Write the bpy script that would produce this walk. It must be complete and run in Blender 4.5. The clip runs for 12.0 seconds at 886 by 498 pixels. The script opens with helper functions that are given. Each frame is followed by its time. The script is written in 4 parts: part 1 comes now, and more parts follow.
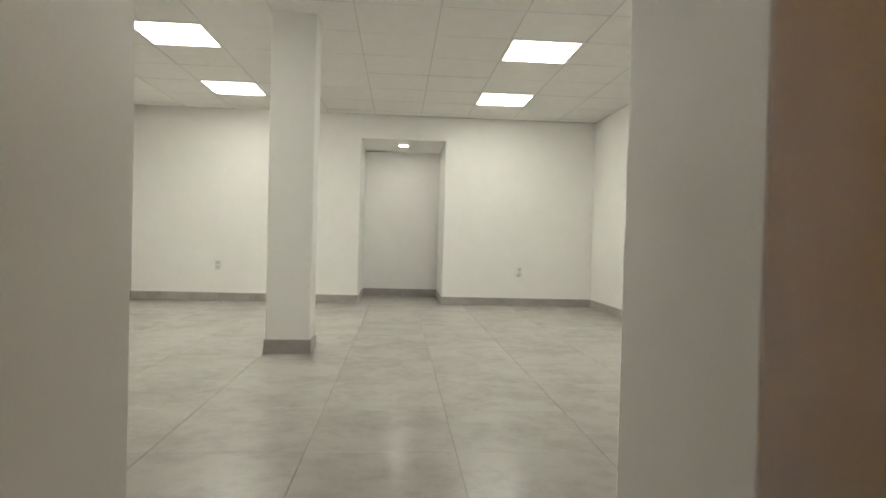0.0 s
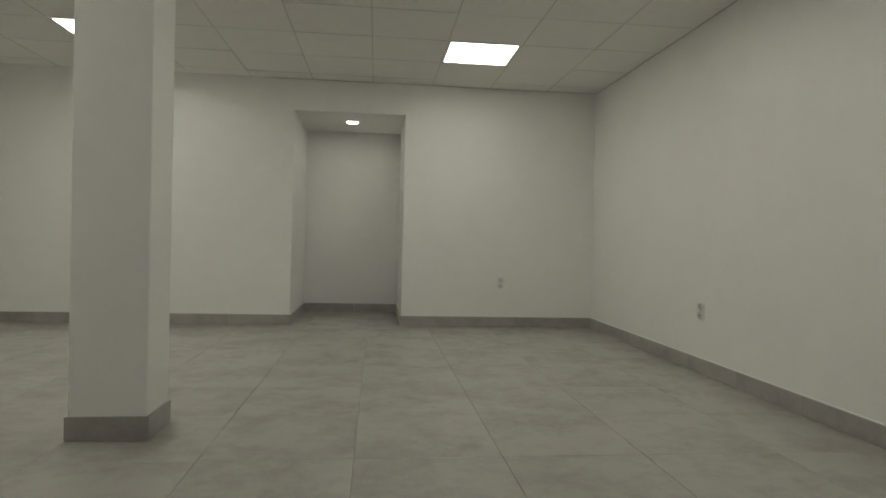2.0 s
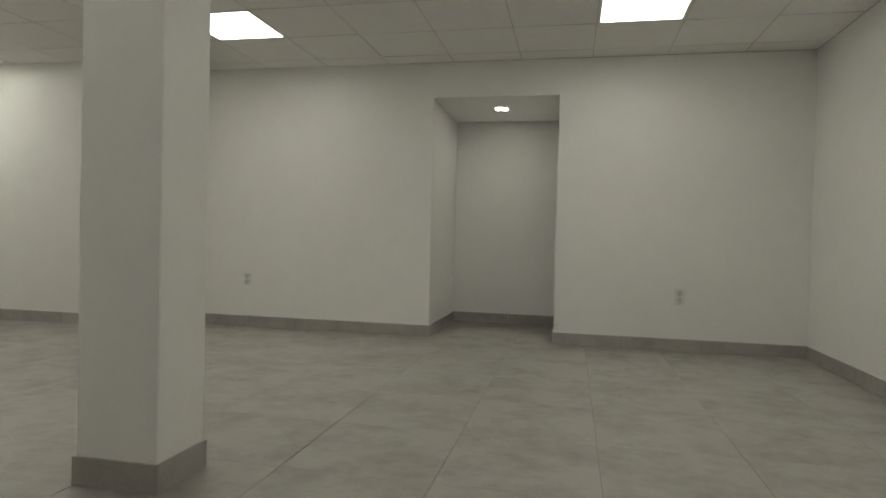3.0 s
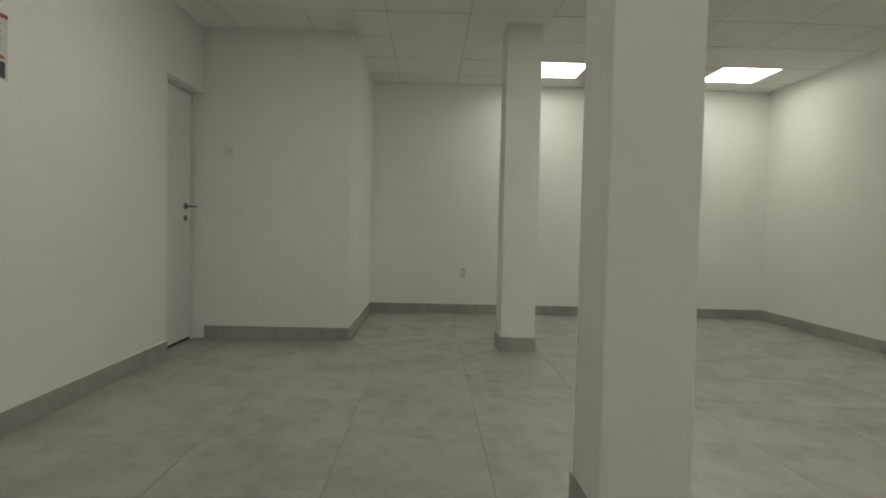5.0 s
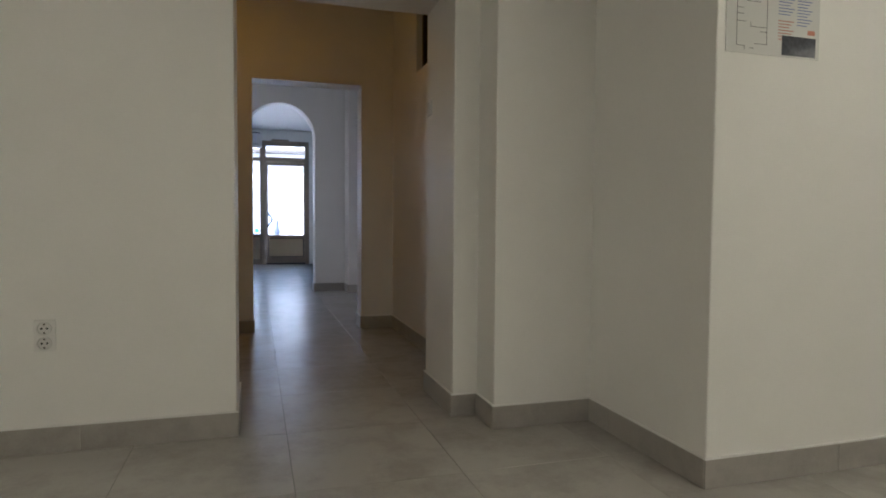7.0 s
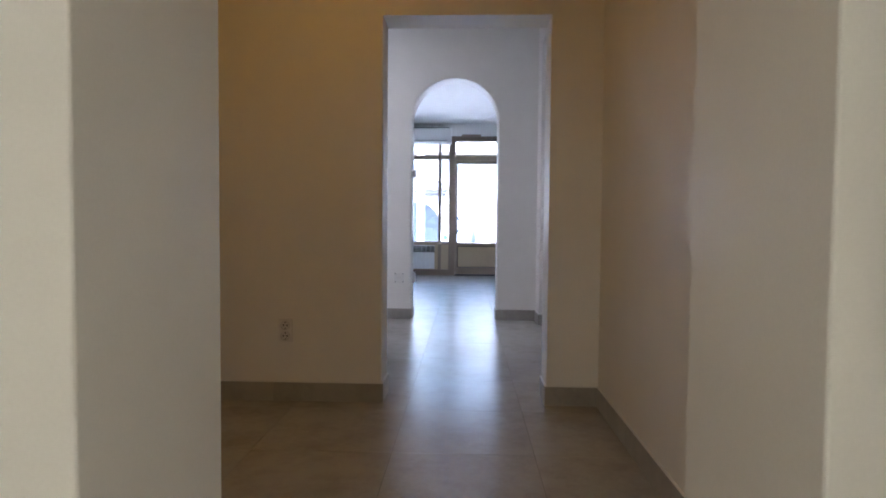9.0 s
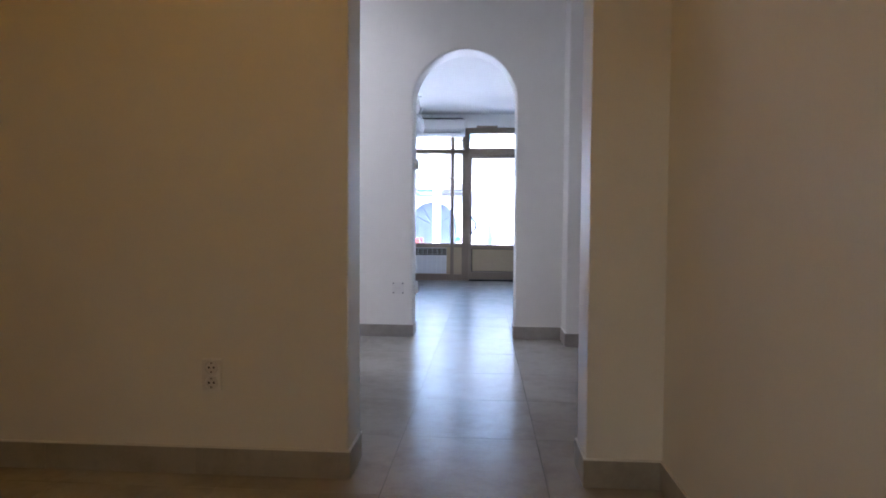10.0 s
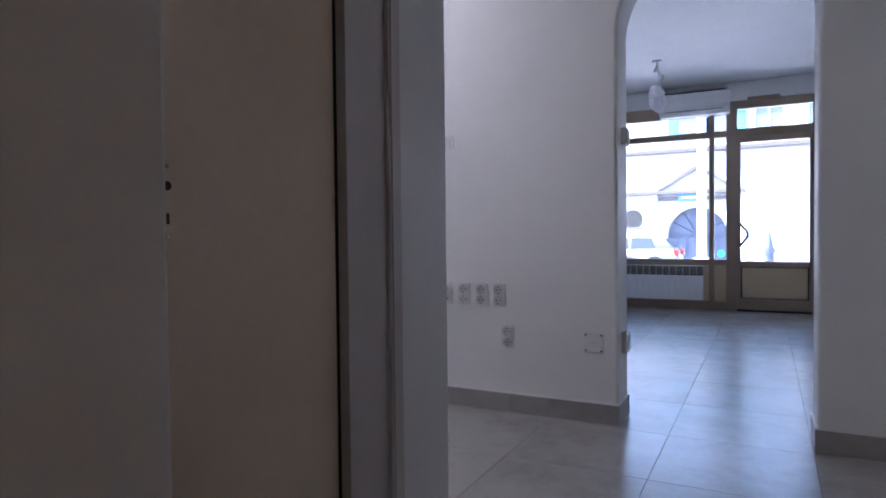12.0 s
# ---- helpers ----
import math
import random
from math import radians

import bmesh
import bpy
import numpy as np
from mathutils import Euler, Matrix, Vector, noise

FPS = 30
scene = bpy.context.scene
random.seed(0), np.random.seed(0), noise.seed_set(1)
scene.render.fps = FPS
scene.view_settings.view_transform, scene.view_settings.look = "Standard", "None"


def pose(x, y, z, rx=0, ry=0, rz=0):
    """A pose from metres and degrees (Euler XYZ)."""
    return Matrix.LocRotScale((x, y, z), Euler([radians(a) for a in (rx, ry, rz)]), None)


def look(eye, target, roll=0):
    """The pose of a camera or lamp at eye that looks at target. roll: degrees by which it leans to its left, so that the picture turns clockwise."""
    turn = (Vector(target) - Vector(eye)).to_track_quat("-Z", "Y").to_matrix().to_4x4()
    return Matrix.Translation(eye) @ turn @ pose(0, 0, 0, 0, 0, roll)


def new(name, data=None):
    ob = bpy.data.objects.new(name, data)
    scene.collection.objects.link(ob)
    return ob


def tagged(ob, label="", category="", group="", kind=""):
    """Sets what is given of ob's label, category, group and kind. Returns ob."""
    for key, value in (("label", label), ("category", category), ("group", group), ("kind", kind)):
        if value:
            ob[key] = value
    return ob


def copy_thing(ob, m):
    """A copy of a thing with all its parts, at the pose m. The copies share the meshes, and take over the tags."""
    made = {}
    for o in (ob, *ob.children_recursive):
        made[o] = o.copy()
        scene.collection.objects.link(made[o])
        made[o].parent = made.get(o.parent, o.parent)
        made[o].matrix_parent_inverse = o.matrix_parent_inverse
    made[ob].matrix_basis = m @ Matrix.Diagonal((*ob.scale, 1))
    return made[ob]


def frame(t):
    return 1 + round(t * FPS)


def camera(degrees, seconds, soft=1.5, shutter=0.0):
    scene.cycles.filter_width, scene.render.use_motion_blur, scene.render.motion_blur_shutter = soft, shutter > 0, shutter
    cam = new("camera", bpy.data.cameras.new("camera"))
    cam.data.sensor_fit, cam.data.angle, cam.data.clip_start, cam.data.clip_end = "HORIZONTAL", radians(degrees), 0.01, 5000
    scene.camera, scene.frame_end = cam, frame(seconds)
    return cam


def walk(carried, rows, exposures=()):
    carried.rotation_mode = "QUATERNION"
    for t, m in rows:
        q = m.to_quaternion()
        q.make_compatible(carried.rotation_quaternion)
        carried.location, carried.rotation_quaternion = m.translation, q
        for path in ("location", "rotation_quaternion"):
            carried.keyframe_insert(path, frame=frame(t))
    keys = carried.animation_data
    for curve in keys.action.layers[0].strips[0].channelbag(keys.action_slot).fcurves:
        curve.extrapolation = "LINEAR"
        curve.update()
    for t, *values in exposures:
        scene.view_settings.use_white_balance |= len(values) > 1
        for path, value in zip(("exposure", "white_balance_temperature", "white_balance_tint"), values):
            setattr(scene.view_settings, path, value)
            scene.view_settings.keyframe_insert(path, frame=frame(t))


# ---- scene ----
cam = camera(71.5, 12.0, 1.8)
PATH = [
    (0, (-0.248, -0.151, 0.854), (-0.104, 1.844, 0.824), 1.5),
    (0.5, (-0.212, 0.339, 0.879), (-0.06, 2.333, 0.846), 1.5),
    (1, (-0.166, 0.786, 0.878), (0.112, 2.766, 0.85), 1.6),
    (1.5, (-0.066, 1.218, 0.883), (0.283, 3.187, 0.857), 1.6),
    (2, (0.072, 1.653, 0.871), (0.288, 3.641, 0.847), 1.4),
    (2.5, (0.277, 2.098, 0.874), (0.302, 4.098, 0.849), 1.4),
    (4.5, (0.836, 3.625, 0.938), (-1.056, 4.269, 0.869), 1.3),
    (5, (0.866, 3.862, 0.927), (-1.132, 3.906, 0.857), 1.3),
    (5.5, (0.797, 4.105, 0.891), (-1.053, 3.346, 0.829), 0.6),
    (6, (0.587, 4.207, 0.912), (-0.819, 2.786, 0.83), 1.1),
    (6.5, (0.379, 4.095, 0.908), (-0.686, 2.404, 0.824), 1.0),
    (7, (0.127, 3.8, 0.92), (-0.456, 1.89, 0.831), 0.4),
    (7.5, (-0.071, 3.376, 0.916), (-0.315, 1.393, 0.828), 0.3),
    (9.3, (-0.314, 1.539, 0.975), (-0.214, -0.457, 0.891), 0.5),
    (9.5, (-0.32, 1.337, 0.961), (-0.202, -0.658, 0.876), 0.5),
    (10, (-0.362, 0.829, 0.964), (-0.226, -1.164, 0.882), 0.4),
    (10.5, (-0.398, 0.29, 0.984), (-0.222, -1.701, 0.904), 0.7),
    (11, (-0.454, -0.241, 0.99), (-0.169, -2.22, 0.912), 0.3),
    (11.5, (-0.475, -0.77, 0.977), (0.065, -2.695, 0.912), -0.3),
    (12, (-0.414, -1.204, 0.98), (0.517, -2.974, 0.933), -0.6),
]
EXPOSURES = [(0.0, 4.48, 5700, 10), (0.5, 4.12, 5700, 10), (1.0, 3.85, 5700, 10), (2.0, 3.41, 5700, 10), (4.5, 3.35, 5700, 10), (5.5, 3.5, 5800, 11), (6.0, 3.74, 5850, 11), (6.5, 3.78, 5900, 12), (7.0, 3.66, 5900, 12),
             (7.5, 3.8, 5900, 13), (9.5, 4.56, 5900, 14), (10.5, 4.36, 5800, 15), (11.0, 4.1, 5750, 17), (11.5, 3.92, 5720, 18), (12.0, 3.66, 5720, 19)]
walk(cam, [(t, look(eye, target, roll)) for t, eye, target, roll in PATH], EXPOSURES)
SKY, SUN, LEDS, WARMS, COOLS = 0.15, 5.0, 0.74, 1.3, 2.1

# ---- world and daylight ----
world = bpy.data.worlds.new("sky")
scene.world = world
world.use_nodes = True
wn = world.node_tree.nodes
sky = wn.new("ShaderNodeTexSky")
sky.sky_type = "NISHITA"
sky.sun_disc = False
sky.sun_elevation, sky.sun_rotation = radians(60), radians(62)
world.node_tree.links.new(sky.outputs[0], wn["Background"].inputs[0])
wn["Background"].inputs[1].default_value = SKY
sun = new("sun", bpy.data.lights.new("sun", "SUN"))
sun.data.energy, sun.data.angle, sun.data.color = SUN, radians(0.5), (1.0, 0.97, 0.93)
sun.matrix_world = look((8.83, 4.7, 17.3), (0, 0, 0))


# ---- materials ----
def material(name):
    m = bpy.data.materials.new(name)
    m.use_nodes = True
    t = m.node_tree
    return m, t, t.nodes["Principled BSDF"]


def plain(name, colour, rough=0.5, metal=0.0, grain=0.0, scale=60.0, bump=0.0, spec=0.5):
    """One paint, plastic or metal with a fine variation of tone, gloss and relief."""
    m, t, b = material(name)
    tc = t.nodes.new("ShaderNodeTexCoord")
    n1 = t.nodes.new("ShaderNodeTexNoise")
    n1.inputs["Scale"].default_value, n1.inputs["Detail"].default_value = scale, 5
    n2 = t.nodes.new("ShaderNodeTexNoise")
    n2.inputs["Scale"].default_value, n2.inputs["Detail"].default_value = scale / 30, 4
    t.links.new(tc.outputs["Object"], n1.inputs["Vector"])
    t.links.new(tc.outputs["Object"], n2.inputs["Vector"])
    add = t.nodes.new("ShaderNodeMath")
    add.operation = "ADD"
    t.links.new(n1.outputs["Fac"], add.inputs[0])
    t.links.new(n2.outputs["Fac"], add.inputs[1])
    ramp = t.nodes.new("ShaderNodeMapRange")
    ramp.inputs["From Min"].default_value, ramp.inputs["From Max"].default_value = 0.6, 1.4
    ramp.inputs["To Min"].default_value, ramp.inputs["To Max"].default_value = 1 - grain, 1 + grain
    t.links.new(add.outputs[0], ramp.inputs["Value"])
    mul = t.nodes.new("ShaderNodeVectorMath")
    mul.operation = "SCALE"
    mul.inputs[0].default_value = colour
    t.links.new(ramp.outputs[0], mul.inputs["Scale"])
    t.links.new(mul.outputs[0], b.inputs["Base Color"])
    rr = t.nodes.new("ShaderNodeMapRange")
    rr.inputs["To Min"].default_value, rr.inputs["To Max"].default_value = rough * 0.85, min(1, rough * 1.15)
    t.links.new(n2.outputs["Fac"], rr.inputs["Value"])
    t.links.new(rr.outputs[0], b.inputs["Roughness"])
    b.inputs["Metallic"].default_value = metal
    b.inputs["Specular IOR Level"].default_value = spec
    if bump:
        bp = t.nodes.new("ShaderNodeBump")
        bp.inputs["Strength"].default_value, bp.inputs["Distance"].default_value = bump, 0.002
        t.links.new(n1.outputs["Fac"], bp.inputs["Height"])
        t.links.new(bp.outputs[0], b.inputs["Normal"])
    return m


def tile_material(name, low, high, rough):
    """Concrete-look porcelain: soft clouds, small flecks, a satin glaze; each tile has its own cut of the pattern."""
    m, t, b = material(name)
    tc, info = t.nodes.new("ShaderNodeTexCoord"), t.nodes.new("ShaderNodeObjectInfo")
    off = t.nodes.new("ShaderNodeVectorMath")
    off.operation = "SCALE"
    off.inputs[0].default_value = (37.0, 53.0, 11.0)
    t.links.new(info.outputs["Random"], off.inputs["Scale"])
    co = t.nodes.new("ShaderNodeVectorMath")
    t.links.new(tc.outputs["Object"], co.inputs[0])
    t.links.new(off.outputs[0], co.inputs[1])
    big, mid, fine = (t.nodes.new("ShaderNodeTexNoise") for _ in range(3))
    for n, s, d, r in ((big, 3.2, 5, 0.6), (mid, 12.0, 8, 0.68), (fine, 110.0, 4, 0.6)):
        n.inputs["Scale"].default_value, n.inputs["Detail"].default_value, n.inputs["Roughness"].default_value = s, d, r
        t.links.new(co.outputs[0], n.inputs["Vector"])
    mix = t.nodes.new("ShaderNodeMath")
    mix.operation = "MULTIPLY_ADD"
    mix.inputs[1].default_value = 0.6
    t.links.new(mid.outputs["Fac"], mix.inputs[0])
    t.links.new(big.outputs["Fac"], mix.inputs[2])
    mix2 = t.nodes.new("ShaderNodeMath")
    mix2.operation = "MULTIPLY_ADD"
    mix2.inputs[1].default_value = 0.22
    t.links.new(fine.outputs["Fac"], mix2.inputs[0])
    t.links.new(mix.outputs[0], mix2.inputs[2])
    ramp = t.nodes.new("ShaderNodeValToRGB")
    ramp.color_ramp.elements[0].position, ramp.color_ramp.elements[1].position = 0.5, 1.3
    ramp.color_ramp.elements[0].color, ramp.color_ramp.elements[1].color = (*low, 1), (*high, 1)
    t.links.new(mix2.outputs[0], ramp.inputs["Fac"])
    t.links.new(ramp.outputs[0], b.inputs["Base Color"])
    rr = t.nodes.new("ShaderNodeMapRange")
    rr.inputs["From Min"].default_value, rr.inputs["From Max"].default_value = 0.3, 0.7
    rr.inputs["To Min"].default_value, rr.inputs["To Max"].default_value = rough, rough + 0.03
    t.links.new(mid.outputs["Fac"], rr.inputs["Value"])
    t.links.new(rr.outputs[0], b.inputs["Roughness"])
    bp = t.nodes.new("ShaderNodeBump")
    bp.inputs["Strength"].default_value, bp.inputs["Distance"].default_value = 0.05, 0.0005
    t.links.new(fine.outputs["Fac"], bp.inputs["Height"])
    t.links.new(bp.outputs[0], b.inputs["Normal"])
    return m


def glow(name, colour, strength):
    m, t, b = material(name)
    b.inputs["Base Color"].default_value = (0.8, 0.8, 0.8, 1)
    b.inputs["Emission Color"].default_value = (*colour, 1)
    b.inputs["Emission Strength"].default_value = strength
    return m


def pane_material(name, tint=(0.985, 0.99, 0.99)):
    """A clear thin pane: see-through, with a mirror gloss that grows towards grazing."""
    m, t, b = material(name)
    t.nodes.remove(b)
    tr, gl, fr, mx = (t.nodes.new("ShaderNode" + k) for k in ("BsdfTransparent", "BsdfGlossy", "Fresnel", "MixShader"))
    tr.inputs[0].default_value = (*tint, 1)
    gl.inputs["Roughness"].default_value = 0.02
    t.links.new(fr.outputs[0], mx.inputs[0])
    t.links.new(tr.outputs[0], mx.inputs[1])
    t.links.new(gl.outputs[0], mx.inputs[2])
    t.links.new(mx.outputs[0], t.nodes["Material Output"].inputs["Surface"])
    return m


PLASTER = plain("white_wall_paint", (0.875, 0.865, 0.835), 0.42, grain=0.025, scale=160, bump=0.10, spec=0.5)
CEILPAINT = plain("matt_ceiling_paint", (0.86, 0.85, 0.83), 0.85, grain=0.025, scale=160, bump=0.10, spec=0.15)
CEILING = plain("mineral_fibre_panel", (0.89, 0.88, 0.85), 0.85, grain=0.03, scale=260, bump=0.2, spec=0.2)
# Grey that paints the shadow lines between ceiling panels.
JOINTSHADE = plain("joint_shade_grey", (0.60, 0.59, 0.56), 0.6, grain=0.15, scale=12)
GAP = plain("ceiling_gap_shade", (0.16, 0.155, 0.145), 0.8)
TILE = tile_material("grey_porcelain", (0.285, 0.266, 0.243), (0.43, 0.407, 0.375), 0.226)
SKIRT = tile_material("grey_porcelain_skirting", (0.27, 0.252, 0.23), (0.42, 0.395, 0.365), 0.36)
JOINT = plain("grey_grout", (0.18, 0.172, 0.16), 0.9, grain=0.1, scale=90)
DOORPAINT = plain("white_door_lacquer", (0.78, 0.77, 0.75), 0.35, grain=0.02, scale=20)
OLDPAINT = plain("cream_gloss_paint", (0.85, 0.70, 0.50), 0.22, grain=0.04, scale=30, bump=0.12)
CASING = plain("white_casing_paint", (0.66, 0.61, 0.57), 0.35, grain=0.03, scale=40)
PLASTIC = plain("white_plastic", (0.82, 0.81, 0.79), 0.35, grain=0.01)
# Darker copy of the white plastic, with the inserts' shade put into the colour.
PLASTICD = plain("shaded_plastic_insert", (0.73, 0.72, 0.70), 0.4, grain=0.01)
# Flat black; also painted in as the shade of gaps and holes.
DARK = plain("black_hole", (0.012, 0.012, 0.012), 0.6)
STEEL = plain("brushed_steel", (0.42, 0.41, 0.39), 0.23, metal=1.0, grain=0.06, scale=80)
ALU = plain("bronze_aluminium", (0.31, 0.235, 0.175), 0.42, metal=0.2, grain=0.06, scale=40)
PANEL = plain("beige_infill_panel", (0.54, 0.42, 0.27), 0.5, grain=0.05, scale=30)
ENAMEL = plain("radiator_enamel", (0.82, 0.82, 0.83), 0.35, grain=0.01)
# Dark brown for the radiator feet and for the shade painted inside the slots.
CAVITY = plain("slot_shade_and_foot_brown", (0.10, 0.085, 0.06), 0.7, grain=0.2)
BROWNWOOD = plain("dark_brown_wood", (0.035, 0.02, 0.012), 0.4, grain=0.3, scale=30)
DARKGLASS = plain("unlit_glass", (0.01, 0.01, 0.012), 0.08)
PAPER = plain("white_laminated_paper", (0.72, 0.72, 0.70), 0.18, grain=0.01)
RED = plain("red_print", (0.34, 0.04, 0.03), 0.22)
INK = plain("black_print", (0.05, 0.05, 0.055), 0.22)
BLUEINK = plain("blue_print", (0.18, 0.25, 0.48), 0.22)
REDINK = plain("orange_print", (0.50, 0.20, 0.14), 0.22)
PHOTO = plain("dark_photo_print", (0.045, 0.05, 0.065), 0.15, grain=0.7, scale=70)
BAG = plain("crumpled_plastic_film", (0.75, 0.75, 0.77), 0.23, grain=0.05, scale=20)
LED = glow("led_diffuser", (1.0, 0.915, 0.70), LEDS)
# Glow of the added, unseen lamps of the arch room.
COOL = glow("cool_fill_glow", (0.95, 0.94, 1.02), COOLS)
SPOTGLOW = glow("spot_diffuser", (1.0, 0.90, 0.68), LEDS * 5.2)
WARM = glow("warm_diffuser", (1.0, 0.475, 0.055), WARMS)
PANE = pane_material("clear_glass")
STUCCO = plain("pale_stucco", (0.40, 0.40, 0.42), 0.9, grain=0.12, scale=8, bump=0.2)
# Moulding contrast is put into this colour: darkened to show beside overexposed stucco.
STONE = plain("darkened_cornice_stone", (0.075, 0.068, 0.066), 0.9, grain=0.12, scale=10)
GATE = plain("blue_grey_gate_paint", (0.055, 0.07, 0.105), 0.5, grain=0.2, scale=10)
SIGNBLUE = plain("blue_sign", (0.02, 0.085, 0.26), 0.4)
TEAL = plain("teal_shutter_paint", (0.05, 0.22, 0.23), 0.6, grain=0.2, scale=10)
WINGLASS = plain("facade_glass", (0.10, 0.12, 0.14), 0.1)
ASPHALT = plain("asphalt", (0.055, 0.055, 0.055), 0.9, grain=0.25, scale=30, bump=0.3)
PAVING = plain("granite_paving", (0.40, 0.42, 0.48), 0.9, grain=0.15, scale=20, bump=0.2)
CARPAINT = plain("dark_blue_car_paint", (0.010, 0.012, 0.018), 0.45, spec=0.12)
CARWHITE = plain("white_car_paint", (0.30, 0.30, 0.31), 0.3, spec=0.4)
CARGLASS = plain("car_glass", (0.035, 0.042, 0.05), 0.1, spec=0.3)
STICKER = plain("turquoise_film", (0.10, 0.62, 0.78), 0.5)
STICKER.node_tree.nodes["Principled BSDF"].inputs["Transmission Weight"].default_value = 0.9
RUBBER = plain("tyre_rubber", (0.02, 0.02, 0.02), 0.85)
TAIL = plain("red_tail_lens", (0.22, 0.02, 0.015), 0.2)
IRON = plain("dark_iron_paint", (0.035, 0.045, 0.075), 0.5, grain=0.1)


# ---- building helpers ----
def add_box(bm, x0, y0, z0, x1, y1, z1, bevel=0.0):
    ret = bmesh.ops.create_cube(bm, size=1)
    for v in ret["verts"]:
        v.co = Vector(((x0 + x1) / 2 + v.co.x * (x1 - x0), (y0 + y1) / 2 + v.co.y * (y1 - y0), (z0 + z1) / 2 + v.co.z * (z1 - z0)))
    if bevel:
        edges = list({e for v in ret["verts"] for e in v.link_edges})
        bmesh.ops.bevel(bm, geom=edges, offset=bevel, segments=2, affect="EDGES", profile=0.5)
    return bm


def box(x0, y0, z0, x1, y1, z1, bevel=0.0):
    return add_box(bmesh.new(), x0, y0, z0, x1, y1, z1, bevel)


def add_tube(bm, a, b, r, seg=12, r2=None):
    a, b = Vector(a), Vector(b)
    d = b - a
    m = Matrix.Translation((a + b) / 2) @ d.to_track_quat("Z", "Y").to_matrix().to_4x4()
    bmesh.ops.create_cone(bm, cap_ends=True, segments=seg, radius1=r, radius2=r if r2 is None else r2, depth=d.length, matrix=m)
    return bm


def tube(a, b, r, seg=12, r2=None):
    return add_tube(bmesh.new(), a, b, r, seg, r2)


def prism(points, z0, z1, soften=0.0):
    """A plan polygon pulled up from z0 to z1, its upright edges softened."""
    bm = bmesh.new()
    low = [bm.verts.new((x, y, z0)) for x, y in points]
    f = bm.faces.new(low)
    up = bmesh.ops.extrude_face_region(bm, geom=[f])
    bmesh.ops.translate(bm, verts=[g for g in up["geom"] if isinstance(g, bmesh.types.BMVert)], vec=(0, 0, z1 - z0))
    if soften:
        edges = [e for e in bm.edges if abs(e.verts[0].co.z - e.verts[1].co.z) > 0.5 * (z1 - z0)]
        area = sum(a[0] * b[1] - a[1] * b[0] for a, b in zip(points, points[1:] + points[:1]))
        corners = []
        for a, b, c in zip(points[-1:] + points[:-1], points, points[1:] + points[:1]):
            if ((b[0] - a[0]) * (c[1] - b[1]) - (b[1] - a[1]) * (c[0] - b[0])) * area > 0:
                corners.append(b)
        edges = [e for e in edges if any(abs(e.verts[0].co.x - x) + abs(e.verts[0].co.y - y) < 1e-4 for x, y in corners)]
        bmesh.ops.bevel(bm, geom=edges, offset=soften, segments=3, affect="EDGES", profile=0.5)
    bmesh.ops.recalc_face_normals(bm, faces=bm.faces)
    return bm


def mesh_of(name, bm, mat, smooth=False):
    bmesh.ops.recalc_face_normals(bm, faces=bm.faces)
    me = bpy.data.meshes.new(name)
    bm.to_mesh(me)
    bm.free()
    me.materials.append(mat)
    if smooth:
        for p in me.polygons:
            p.use_smooth = True
    return me


def part(name, bm, mat, parent=None, label="", smooth=False):
    """One mesh object; under a thing or a part if parent is given."""
    ob = new(name, mesh_of(name, bm, mat, smooth))
    if parent is not None:
        ob.parent = parent
    if label:
        tagged(ob, label)
    return ob


def thing(name, m, label, category, group="", kind=""):
    ob = new(name)
    ob.empty_display_size = 0.1
    ob.matrix_world = m
    return tagged(ob, label, category, group, kind)


def setting(name, bm, mat, label, category, smooth=False):
    return tagged(part(name, bm, mat, None, "", smooth), label, category, "", "structure")


# ---- plan, in metres ----
TOP = 3.05
CEIL = 2.462
XR, YB, XF = 2.338, 7.94, -5.765

# large room
setting("wall_right", box(XR, 0.586, 0, XR + 0.3, 9.4, TOP), PLASTER, "plain white painted plaster wall with sockets", "wall")
bm = prism([(0.338, YB), (XR, YB), (XR, 9.4), (0.338, 9.4)], 0, TOP, 0.006)
add_box(bm, -0.78, YB - 0.0012, 2.149, 0.348, 9.4, TOP)
add_box(bm, -0.77, 9.107, 0, 0.338, 9.4, 2.149)
setting("wall_back", bm, PLASTER, "white painted back wall with a deep niche", "wall")
setting("wall_back_2", prism([(-3.632, YB), (-0.77, YB), (-0.77, 9.4), (-3.632, 9.4)], 0, TOP, 0.006), PLASTER, "white painted back wall beside the niche", "wall")
setting("wall_back_3", prism([(-6.1, 7.505), (-3.632, 7.505), (-3.632, 9.4), (-6.1, 9.4)], 0, TOP, 0.006), PLASTER, "white painted wall that steps forward", "wall")
setting("wall_far", box(-6.1, 3.222, 0, XF, 7.505, TOP), PLASTER, "white painted end wall with two sockets", "wall")
setting("wall_switch", prism([(-6.1, 1.3), (-4.068, 1.3), (-4.068, 3.222), (-6.1, 3.222)], 0, TOP, 0.006), PLASTER, "white painted wall with a light switch", "wall")
bm = prism([(-3.39, 0.586), (-0.758, 0.586), (-0.758, 1.068), (-0.88, 1.068), (-0.88, 1.288), (-1.36, 1.288), (-1.36, 2.062), (-3.39, 2.062)], 0, 1.94, 0.006)
upper = prism([(-0.758, 0.586), (-0.758, 1.068), (-0.88, 1.068), (-0.88, 1.288), (-1.36, 1.288), (-1.36, 2.062), (-4.068, 2.062), (-4.068, 0.586)], 1.94, TOP, 0.006)
joined = bpy.data.meshes.new("upper")
upper.to_mesh(joined)
upper.free()
bm.from_mesh(joined)
setting("wall_poster", bm, PLASTER, "stepped white plaster wall with a laminated plan", "wall")
